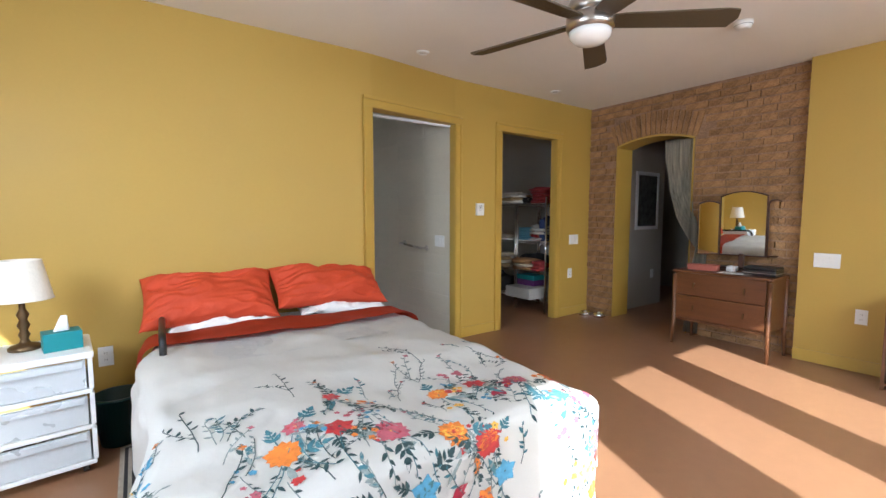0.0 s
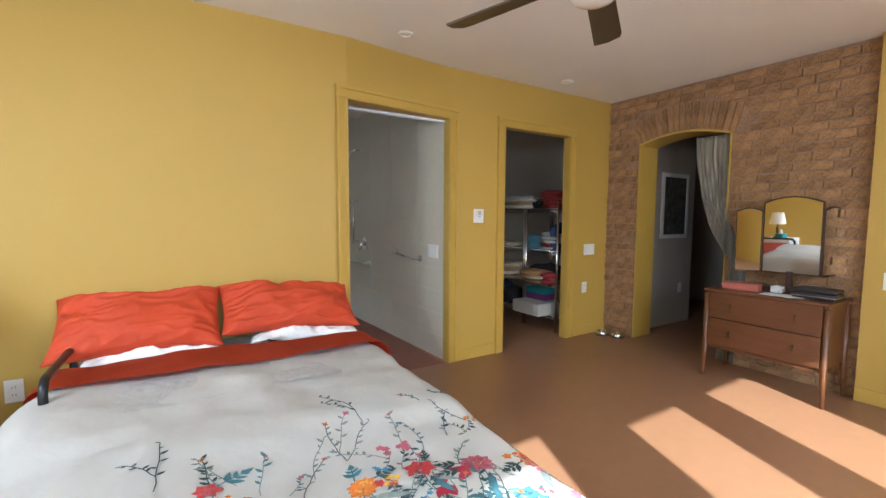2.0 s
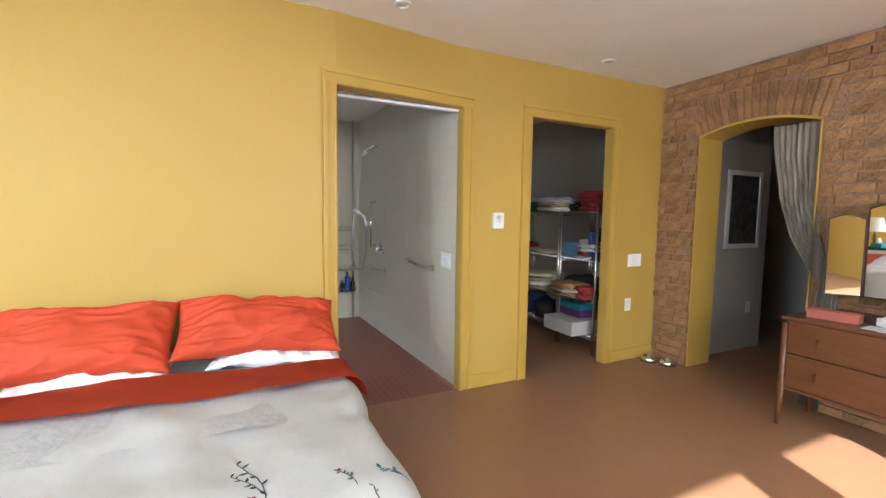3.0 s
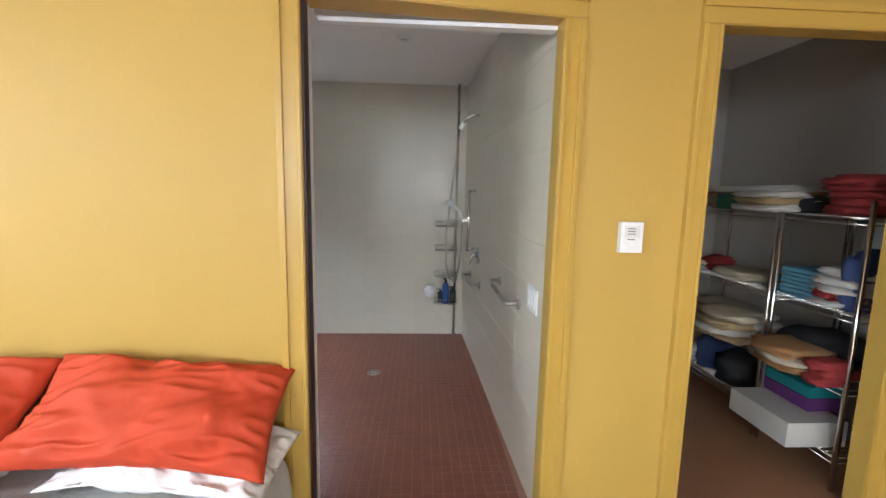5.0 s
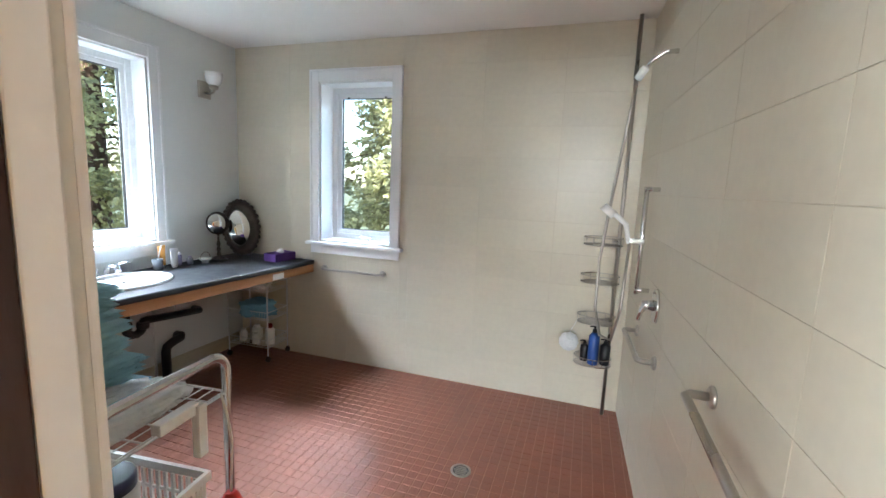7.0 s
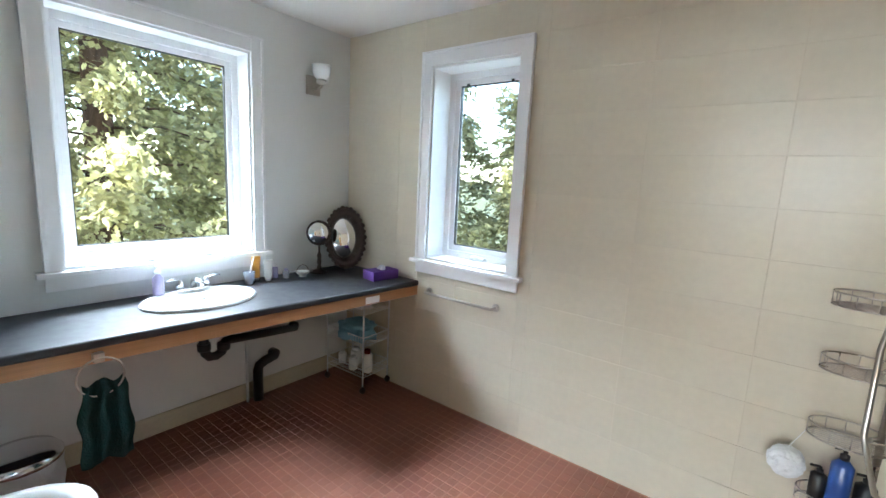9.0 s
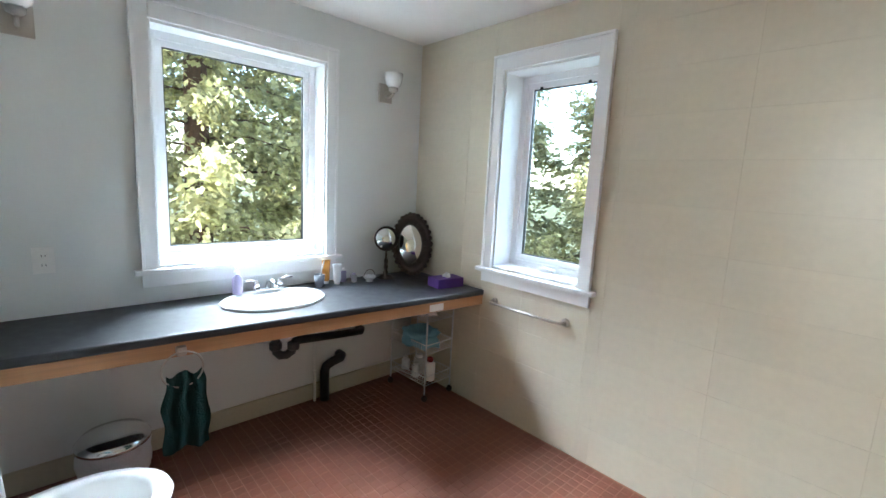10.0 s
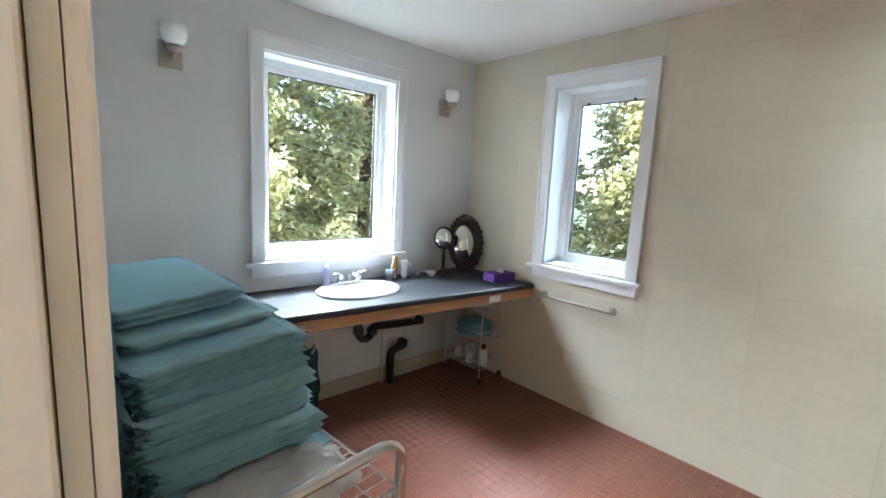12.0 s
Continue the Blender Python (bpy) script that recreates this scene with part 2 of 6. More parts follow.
RA, RB = (2.612, YW + YT), (2.520, FY + 0.008)      # bathroom's shower wall, slightly out of square
structure("wall_bath_east", slab(RA, (2.75, YW + YT), (2.75, FY + 0.2), RB, 0, HB), WALL_GROUT, "bathroom wall behind the cream tiles")
structure("wall_closet", boxes(((2.751, 5.2, 0), (4.75, 5.3, H)), ((4.65, YW + YT + 0.001, 0), (4.75, 5.2, H))), GREY_WALL, "grey painted closet walls")
structure("wall_hall_north", boxes(((BX + 0.34, 3.0, 0), (5.985, 3.1, H))), GREY_WALL, "grey painted hall wall that ends at a corner")
structure("wall_hall_east", boxes(((7.4, -1.6, 0), (7.5, 5.9, H))), GREY_WALL, "grey painted far hall wall")
structure("wall_hall_south", boxes(((BX + 0.3, -1.7, 0), (7.4, -1.6, H))), GREY_WALL, "grey painted hall end wall")
# added to close the side hall, so no sky light leaks in
structure("wall_hall_back", boxes(((4.751, 5.2, 0), (7.399, 5.3, H))), GREY_WALL, "assumed grey wall that closes the side hall and keeps it dark")

# brick wall with a segmental arch
A0, A1, SPRING, RISE = 2.03, 2.88, 1.985, 0.075


def arch_z(y):
    u = (y - (A0 + A1) / 2) / ((A1 - A0) / 2)
    return SPRING + RISE * (1 - u * u)


def arch_wall(x0, x1):
    bm = boxes(((x0, 1.13, 0), (x1, A0, H)), ((x0, A1, 0), (x1, YW, H)))
    steps = 10
    for k in range(steps):
        a, b = A0 + (A1 - A0) * k / steps, A0 + (A1 - A0) * (k + 1) / steps
        vs = [bm.verts.new((x, y, z)) for x in (x0, x1) for y, z in ((a, arch_z(a)), (b, arch_z(b)), (b, H), (a, H))]
        for q in ((0, 1, 2, 3), (7, 6, 5, 4), (0, 4, 5, 1), (2, 6, 7, 3)):
            bm.faces.new([vs[i] for i in q])
    bmesh.ops.remove_doubles(bm, verts=bm.verts, dist=0.0005)
    return bm


brick_wall = structure("wall_brick", arch_wall(BX + 0.012, BX + 0.3), MORTAR, "old reddish brown brick wall with an arched opening")

# ---- door casings, jambs and baseboards ----
def casing(name, a, b, left_part=True):
    t = thing(name, "yellow painted doorway casing with a stepped profile", "door frame", kind="structure")
    w = 0.085
    (ax, ay), (bx, by) = a, b
    d = Vector((bx - ax, by - ay, 0))
    rz = math.degrees(math.atan2(d.y, d.x))
    t.matrix_basis = pose(ax, ay, 0, 0, 0, rz)
    n = d.length
    for e, s in ((0, -1), (n, 1)):
        part("side_casing", boxes(((e, -0.016, 0), (e + s * w, 0, DH)), ((e + s * (w - 0.024), -0.027, 0), (e + s * w, -0.0165, DH)), ((e + s * 0.004, -0.021, 0), (e + s * 0.018, -0.0165, DH)), bevel=0.003), YELLOW_TRIM, t)
    part("head_casing", boxes(((-w, -0.016, DH), (n + w, 0, DH + w)), ((-w - 0.004, -0.028, DH + w - 0.024), (n + w + 0.004, -0.0165, DH + w + 0.002)), ((-w, -0.021, DH + 0.004), (n + w, -0.0165, DH + 0.018)), bevel=0.003), YELLOW_TRIM, t)
    return t


d1 = casing("door_1", WB, WC)
casing("door_2", (D2[0], YW), (D2[1], YW))
pocket = thing("pocket_door", "dark brown sliding door edge tucked into the doorway", "door", kind="structure")
part("door_edge", boxes(((1.60, 3.121, 0.01), (1.692, 3.186, DH)), bevel=0.003), DARK_WOOD, pocket)
part("door_stop", boxes(((1.62, 3.188, 0.0), (1.690, 3.2345, DH)), bevel=0.003), WHITE_TRIM, pocket)
structure("trim_bath_door", boxes(((1.585, 3.2505, 0), (1.684, 3.264, DH + 0.09)), bevel=0.004), WHITE_TRIM, "white casing on the bathroom side of the doorway", "trim")
structure("trim_bath_lintel", boxes(((1.70, 3.30, DH - 0.016), (2.598, 3.34, DH - 0.001))), WHITE_TRIM, "white track under the doorway's head", "trim")
structure("trim_arch", boxes(((BX - 0.004, A1 - 0.012, 0), (BX + 0.304, A1 - 0.0005, SPRING)), ((BX - 0.004, A0 + 0.0005, 0), (BX + 0.304, A0 + 0.012, SPRING)), bevel=0.003), YELLOW_TRIM, "yellow painted reveal of the arched opening", "trim")
soffit = bmesh.new()
for k in range(14):
    ya, yb = A0 + (A1 - A0) * k / 14, A0 + (A1 - A0) * (k + 1) / 14
    vs = [soffit.verts.new((x, y, z)) for x in (BX - 0.004, BX + 0.304) for y, z in ((ya, arch_z(ya) - 0.001), (yb, arch_z(yb) - 0.001), (yb, arch_z(yb) - 0.02), (ya, arch_z(ya) - 0.02))]
    for q in ((0, 1, 2, 3), (7, 6, 5, 4), (0, 4, 5, 1), (2, 6, 7, 3)):
        soffit.faces.new([vs[v] for v in q])
structure("trim_arch_soffit", soffit, YELLOW_TRIM, "yellow painted soffit of the segmental arch", "trim")


def baseboard(name, a, b, mat=YELLOW_TRIM, h=0.1):
    d = Vector((b[0] - a[0], b[1] - a[1], 0))
    bm = boxes(((0, -0.014, 0.001), (d.length, -0.0005, h)), bevel=0.004)
    return solid(name, bm, mat, "painted baseboard along the wall", "baseboard", (a[0], a[1], 0), math.degrees(math.atan2(d.y, d.x)), kind="structure")


baseboard("baseboard_1", (2.687, YW), (D2[0] - 0.087, YW))
baseboard("baseboard_2", (D2[1] + 0.087, YW), (BX - 0.003, YW))
baseboard("baseboard_3", (-1.19, 3.134), (1.598, 3.1185))
baseboard("baseboard_4", (4.60, 1.13), (4.60, SOUTH + 0.01))
baseboard("baseboard_5", (WX, 3.27), (WX, FY), material("cream_baseboard", (0.5, 0.45, 0.34), 0.5), 0.11)

# ---- windows ----
def window(name, label, w, h, depth, sash, m, open_sash=False):
    """A window in an opening of w x h; local x along the wall, y outwards, z up from the opening's sill; casing on the room side."""
    t = thing(name, label, "window", kind="structure")
    t.matrix_basis = m
    cw = 0.072
    for s, e in ((-1, 0), (1, w)):
        part("side_casing", boxes(((e, -0.02, -0.004), (e + s * cw, -0.0005, h + cw)), ((e + s * (cw - 0.016), -0.028, -0.004), (e + s * cw, -0.0205, h + cw)), bevel=0.003), WHITE_TRIM, t)
        part("jamb", boxes(((e, 0, 0.012), (e - s * 0.012, depth, h)), bevel=0.002), WHITE_TRIM, t)
    part("head_casing", boxes(((0.001, -0.02, h), (w - 0.001, -0.0005, h + cw)), ((-cw, -0.03, h + cw + 0.0005), (w + cw, -0.0005, h + cw + 0.014)), bevel=0.003), WHITE_TRIM, t)
    part("head_jamb", boxes(((0.013, 0, h - 0.012), (w - 0.013, depth, h))), WHITE_TRIM, t)
    part("window_sill", boxes(((-cw - 0.03, -0.05, -0.028), (w + cw + 0.03, 0.0, -0.0045)), ((0, 0, -0.001), (w, depth, 0.011)), bevel=0.004), WHITE_TRIM, t)
    part("apron", boxes(((-cw, -0.018, -0.095), (w + cw, -0.0005, -0.029)), bevel=0.004), WHITE_TRIM, t)
    fr = part("window_frame", boxes(((0.012, depth, 0.012), (0.05, depth + 0.06, h - 0.012)), ((w - 0.05, depth, 0.012), (w - 0.012, depth + 0.06, h - 0.012)), ((0.05, depth, 0.012), (w - 0.05, depth + 0.06, 0.05)), ((0.05, depth, h - 0.05), (w - 0.05, depth + 0.06, h - 0.012)), bevel=0.003), VINYL, t)
    a = 0.05
    part("sash", boxes(((a, depth + 0.012, a), (a + sash, depth + 0.052, h - a)), ((w - a - sash, depth + 0.012, a), (w - a, depth + 0.052, h - a)), ((a + sash, depth + 0.012, a), (w - a - sash, depth + 0.052, a + sash)), ((a + sash, depth + 0.012, h - a - sash), (w - a - sash, depth + 0.052, h - a)), bevel=0.003), VINYL, fr)
    g = a + sash
    part("gasket", boxes(((g, depth + 0.02, g), (g + 0.005, depth + 0.04, h - g)), ((w - g - 0.005, depth + 0.02, g), (w - g, depth + 0.04, h - g)), ((g, depth + 0.02, h - g - 0.005), (w - g, depth + 0.04, h - g)), ((g, depth + 0.02, g), (w - g, depth + 0.04, g + 0.005))), BLACK, fr)
    pane = part("pane", boxes(((g, depth + 0.028, g), (w - g, depth + 0.032, h - g))), GLASS, fr, "clear window glass")
    pane.visible_shadow = False
    if open_sash:
        crank = bmesh.new()
        box(crank, (w * 0.42, depth - 0.03, 0.011), (w * 0.6, depth - 0.002, 0.034), 0.006)
        tube(crank, [(w * 0.45, depth - 0.025, 0.034), (w * 0.5, depth - 0.05, 0.045), (w * 0.62, depth - 0.055, 0.03)], 0.006, 8)
        part("crank_handle", crank, VINYL, t, "white folding crank handle")
        for x in (g + 0.06, w - g - 0.06):
            part("catch", boxes(((x - 0.008, depth + 0.005, h - g - 0.008), (x + 0.008, depth + 0.02, h - g + 0.008))), BLACK, t, "small black catch")
    return t


window("window_1", "large white vinyl picture window above the vanity", 0.90, 1.161, 0.12, 0.03, Matrix.Translation((WX, 4.13, 0.965)) @ pose(0, 0, 0, 0, 0, 90))
window("window_2", "narrow white casement window with a crank", 0.60, 1.175, 0.16, 0.035, Matrix.Translation((0.285, FY, 0.945)), True)
window("window_3", "white bedroom window beside the bed", 1.45, 1.4, 0.06, 0.03, Matrix.Translation((WEST, 0.3, 0.7)) @ pose(0, 0, 0, 0, 0, 90))
for k, (a, b) in enumerate(((0.1, 0.94), (1.435, 2.085), (2.345, 3.1))):
    window(f"window_{k + 4}", "tall glazed patio opening facing the sun", b - a, 2.31 if k == 0 else 2.185, 0.06, 0.01, Matrix.Translation((b, SOUTH, 0.05)) @ pose(0, 0, 0, 0, 0, 180))

# ---- bedroom: the bed ----
RED = material("red_cotton", (0.52, 0.055, 0.012), 0.75, vary=0.06, scale=6, grain=0.06, grain_scale=300, bump=0.25, bump_scale=14)
DUVET = material("white_cotton", (0.85, 0.825, 0.77), 0.8, vary=0.012, scale=5, grain=0.02, grain_scale=300, bump=0.25, bump_scale=10)
SHEET = material("white_sheet", (0.8, 0.78, 0.74), 0.8, vary=0.04, grain=0.03, bump=0.4, bump_scale=22)
MATTRESS = material("mattress_cloth", (0.62, 0.58, 0.5), 0.85)
BEDX, BEDY, BROT = 0.905, 3.05, -2.3       # middle of the bed's head, turn
bed = thing("bed", "double bed made up with white and red linen", "bed", (BEDX, BEDY, 0), BROT)
BW, BL = 0.665, 1.98
part("bed_frame", boxes(((-BW, -BL, 0.16), (BW, 0, 0.26)), bevel=0.01), BLACK, bed, "black metal bed base")
for lx, ly in ((-0.6, -0.1), (0.6, -0.1), (-0.6, -1.9), (0.6, -1.9)):
    part("leg", boxes(((lx - 0.02, ly - 0.02, 0), (lx + 0.02, ly + 0.02, 0.16))), BLACK, bed)
part("mattress", boxes(((-BW, -BL, 0.262), (BW, 0, 0.465)), bevel=0.04), MATTRESS, bed)
rail = bmesh.new()
tube(rail, [(-0.68, -0.72, 0.2), (-0.68, -0.72, 0.56), *arc((-0.68, -0.66, 0.57), 0.06, 180, 90, 6, (0, 1, 0), (0, 0, 1)), (-0.68, -0.3, 0.63), *arc((-0.68, -0.3, 0.57), 0.06, 90, 0, 6, (0, 1, 0), (0, 0, 1)), (-0.68, -0.24, 0.2)], 0.016, 12)
tube(rail, [(-0.68, -0.72, 0.2), (-0.3, -0.72, 0.2)], 0.014, 8)
solid("bed_rail", rail, BLACK, "black tubular bed assist rail at the mattress side", "bed rail", (BEDX, BEDY, 0), BROT)


def sheet_grid(bm, half, y0, y1, top, drape, foot, nx, ny, rough, thick=0.012, seed=0.0, puff=0.0):
    """Cloth over the mattress: flat on top, falling at both sides and, where foot > 0, over the end."""
    rows = []
    for j in range(ny + 1):
        v = j / ny
        t = y0 + (y1 - foot - y0) * v
        row = []
        for i in range(nx + 1):
            s = (2 * i / nx - 1) * (half + drape)
            over, end = max(0.0, abs(s) - half), max(0.0, y1 - t) if y1 < y0 else 0.0
            w = noise.noise(Vector((s * 2.2, t * 2.2, seed))) * rough + noise.noise(Vector((s * 6, t * 6, seed + 3))) * rough * 0.45
            r = 0.07
            ang = min(over / r, math.pi / 2)
            x = math.copysign(min(abs(s), half) + r * math.sin(ang) + 0.02 * over + (0.03 * math.sin(t * 9 + s) * min(1, over * 5)), s)
            z = top - r * (1 - math.cos(ang)) - max(0, over - r * math.pi / 2)
            if s < 0 and over > 0:          # cloth pushed out beside the rail near the head
                x -= puff * math.exp(-((t + 0.78) / 0.2) ** 2) * min(1, over * 7)
            ang2 = min(end / r, math.pi / 2)
            y = max(t, y1) - r * math.sin(ang2) - 0.02 * end + 0.03 * math.sin(s * 8) * min(1, end * 4)
            drop2 = r * (1 - math.cos(ang2)) + max(0, end - r * math.pi / 2)
            z = min(z, top - drop2) if end > 0 and over > 0 else z - drop2
            row.append(bm.verts.new((x + (w * 0.6 if over > 0.1 else 0), y + (w * 0.6 if end > 0.1 else 0), z + (w if over < 0.1 and end < 0.1 else 0))))
        rows.append(row)
    for a, b in zip(rows, rows[1:]):
        for k in range(nx):
            f = bm.faces.new((a[k], a[k + 1], b[k + 1], b[k]))
            f.smooth = True
    geom = bmesh.ops.solidify(bm, geom=bm.faces[:], thickness=-thick)
    return rows


bm = bmesh.new()
sheet_grid(bm, BW - 0.01, -0.02, -0.9, 0.525, 0.22, 0, 50, 40, 0.012, 0.006, 7)
part("under_sheet", bm, SHEET, bed, "white fitted sheet under the pillows")
bm = bmesh.new()
sheet_grid(bm, BW + 0.035, -0.31, -0.61, 0.558, 0.17, 0, 90, 34, 0.022, 0.016, 2)
part("turned_down_sheet", bm, RED, bed, "red top sheet folded back over the duvet")
bm = bmesh.new()
top_rows = sheet_grid(bm, BW + 0.005, -0.545, -2.02, 0.53, 0.36, 0.5, 130, 140, 0.034, 0.025, 5, 0.1)
grid = [[v.co.copy() for v in r] for r in top_rows]
duvet = part("duvet", bm, DUVET, bed, "white duvet with a printed border of garden flowers")

# the printed flowers: thin pieces that lie on the cloth
def on_duvet(u, v):
    """A place on the cloth; u -1..1 across, v 0..1 from the fold to the hem, with its normal."""
    nx, ny = len(grid[0]) - 1, len(grid) - 1
    a, b = min(max((u + 1) / 2 * nx, 0), nx - 0.001), min(max(v * ny, 0), ny - 0.001)
    i, j = int(a), int(b)
    fa, fb = a - i, b - j
    p = grid[j][i].lerp(grid[j][i + 1], fa).lerp(grid[j + 1][i].lerp(grid[j + 1][i + 1], fa), fb)
    nrm = (grid[j][i + 1] - grid[j][i]).cross(grid[j][i] - grid[j + 1][i])
    nrm = nrm.normalized() if nrm.length > 1e-9 else Vector((0, 0, 1))
    if nrm.z < -0.2:
        nrm = -nrm
    return p + nrm * 0.0025


UW, VW = 2 * (BW + 0.365), 1.975     # metres for the whole span of u and v


class Print:
    """One ink of the print; shapes are given in metres on the cloth."""

    def __init__(self):
        self.bm = bmesh.new()

    def shape(self, pts):
        vs = [self.bm.verts.new(on_duvet(x * 2 / UW, y / VW)) for x, y in pts]
        if len(vs) > 2:
            try:
                self.bm.faces.new(vs)
            except ValueError:
                pass

    def ribbon(self, pts, w):
        for (x0, y0), (x1, y1) in zip(pts, pts[1:]):
            d = math.hypot(x1 - x0, y1 - y0) or 1
            px, py = -(y1 - y0) / d * w, (x1 - x0) / d * w
            self.shape([(x0 - px, y0 - py), (x1 - px, y1 - py), (x1 + px, y1 + py), (x0 + px, y0 + py)])

    def leaf(self, x, y, ang, n, w):
        c, s = math.cos(ang), math.sin(ang)
        out = []
        for a, b in ((0, 0), (0.3, w), (0.65, w * 0.8), (1, 0), (0.65, -w * 0.8), (0.3, -w)):
            out.append((x + c * a * n - s * b * n, y + s * a * n + c * b * n))
        self.shape(out)


inks = {k: Print() for k in ("crimson", "scarlet", "orange", "yellow", "blue", "teal", "dark_green", "grey_green", "rose")}
INK = {"crimson": (0.30, 0.008, 0.03), "scarlet": (0.42, 0.03, 0.028), "orange": (0.6, 0.17, 0.02), "yellow": (0.75, 0.42, 0.06), "blue": (0.09, 0.28, 0.42), "teal": (0.055, 0.16, 0.19),
       "dark_green": (0.025, 0.055, 0.055), "grey_green": (0.25, 0.29, 0.27), "rose": (0.42, 0.1, 0.13)}
rng = random.Random(11)


def bloom(x, y, r, ink, eye, petals, slim=0.34):
    a0 = rng.random() * 6
    for ring, scale in ((0, 1.0), (1, 0.6)):
        for k in range(petals):
            inks[ink].leaf(x, y, a0 + 2 * math.pi * (k + ring * 0.5) / petals, r * scale, slim)
    inks[eye].shape([(x + r * 0.22 * math.cos(t), y + r * 0.22 * math.sin(t)) for t in (k * math.pi / 4 for k in range(8))])


def spray(x, y, n, ang, ink, twig):
    """A stem with leaves up it and buds at its end."""
    pts, a = [(x, y)], ang
    for k in range(7):
        a += rng.uniform(-0.22, 0.22)
        x, y = x + n / 7 * math.cos(a), y + n / 7 * math.sin(a)
        pts.append((x, y))
        if k > 0:
            inks[ink].leaf(x, y, a + rng.choice((-1, 1)) * rng.uniform(0.6, 1.1), rng.uniform(0.014, 0.034), 0.2)
    inks[twig].ribbon(pts, 0.0016)
    return x, y


def blossom(x, y, r, ink, deep, eye, petals):
    """A large open flower: broad outer petals, darker inner ones, a pale ring and a dotted eye."""
    a0 = rng.random() * 6
    for ring, (scale, tone, slim) in enumerate(((1.0, ink, 0.36), (0.72, deep, 0.3), (0.52, ink, 0.34))):
        for k in range(petals):
            inks[tone].leaf(x, y, a0 + 2 * math.pi * (k + ring * 0.5) / petals, r * scale * rng.uniform(0.88, 1.08), slim)
    inks[eye].shape([(x + r * 0.24 * math.cos(t), y + r * 0.24 * math.sin(t)) for t in (k * math.pi / 5 for k in range(10))])
    for k in range(7):
        t = k * 0.9 + a0
        inks["dark_green"].leaf(x + r * 0.26 * math.cos(t), y + r * 0.26 * math.sin(t), t, r * 0.13, 0.25)


def frond(x, y, n, ang, ink):
    """A broad lobed leaf on its stalk."""
    inks[ink].ribbon([(x, y), (x + n * 0.9 * math.cos(ang), y + n * 0.9 * math.sin(ang))], 0.0022)
    for f in (0.25, 0.5, 0.72):
        for side in (-1, 1):
            inks[ink].leaf(x + n * f * math.cos(ang), y + n * f * math.sin(ang), ang + side * 0.75, n * 0.55 * (1.1 - f), 0.2)
    inks[ink].leaf(x + n * 0.7 * math.cos(ang), y + n * 0.7 * math.sin(ang), ang, n * 0.4, 0.24)


# the large flowers of the border: across, down from the fold, radius, petals, inks
LARGE = [(-0.22, 1.31, 0.058, 6, "scarlet", "crimson", "dark_green"), (-0.085, 1.41, 0.062, 12, "rose", "crimson", "yellow"), (-0.395, 1.33, 0.055, 13, "orange", "yellow", "orange"),
         (0.095, 1.49, 0.058, 13, "orange", "yellow", "scarlet"), (0.206, 1.57, 0.06, 14, "scarlet", "orange", "scarlet"), (0.568, 1.49, 0.055, 5, "blue", "teal", "dark_green"),
         (-0.046, 1.64, 0.06, 5, "blue", "teal", "dark_green"), (0.541, 1.29, 0.058, 12, "rose", "crimson", "yellow"), (0.392, 1.21, 0.056, 6, "scarlet", "crimson", "dark_green"),
         (0.214, 1.21, 0.048, 12, "orange", "yellow", "orange"), (-0.16, 1.05, 0.04, 6, "scarlet", "rose", "orange"), (-0.34, 1.23, 0.042, 7, "rose", "scarlet", "yellow"),
         (0.71, 1.33, 0.045, 11, "orange", "scarlet", "yellow"), (-0.174, 1.67, 0.06, 6, "crimson", "scarlet", "dark_green"), (-0.5, 1.6, 0.055, 9, "yellow", "orange", "orange")]
for x, y, r, n, ink, deep, eye in LARGE:
    for q in range(2):
        spray(x, y, rng.uniform(0.15, 0.3), math.pi / 2 + rng.uniform(-0.5, 0.5), "dark_green", "teal")
    for q in range(2):
        a = rng.uniform(0, 6.28)
        frond(x + r * 0.8 * math.cos(a), y + r * 0.8 * math.sin(a), rng.uniform(0.06, 0.11), a + rng.uniform(-0.5, 0.5), rng.choice(("dark_green", "dark_green", "teal")))
    for q in range(2):
        inks[rng.choice(("grey_green", "teal"))].leaf(x, y + r, rng.uniform(0.2, 2.9), rng.uniform(0.08, 0.14), 0.1)
for x, y, r, n, ink, deep, eye in LARGE:
    blossom(x, y, r, ink, deep, eye, n)
for x, y in ((0.41, 1.33), (0.5, 1.31), (0.05, 1.7), (-0.2, 1.68)):
    for q in range(4):
        inks["crimson"].leaf(x, y, rng.uniform(0, 6.28), rng.uniform(0.04, 0.07), 0.28)


def border(x):
    """Where the print begins, down from the fold."""
    return 0.98 - 0.2 * max(0.0, min(1.0, (x + 0.1) * 1.5)) + 0.05 * math.sin(x * 9)


# small clusters, buds and sprays between them
for k in range(60):
    x = rng.uniform(-0.98, 0.98)
    y = border(x) + 0.14 + rng.random() * (1.72 - border(x))
    ink = rng.choice(("rose", "rose", "scarlet", "yellow", "orange", "blue"))
    for q in range(rng.randint(3, 6)):
        bloom(x + rng.gauss(0, 0.022), y + rng.gauss(0, 0.022), rng.uniform(0.008, 0.017), ink, "dark_green", 5, 0.42)
    spray(x, y, rng.uniform(0.08, 0.16), math.pi / 2 + rng.uniform(-0.5, 0.5), "dark_green", "grey_green")
for k in range(14):
    x, y = rng.uniform(-0.98, 0.98), rng.uniform(1.55, 1.9)
    ink = rng.choice(("scarlet", "rose", "orange", "blue", "crimson"))
    blossom(x, y, rng.uniform(0.03, 0.055), ink, rng.choice(("crimson", "orange", ink)), rng.choice(("yellow", "dark_green")), rng.choice((5, 6, 11)))
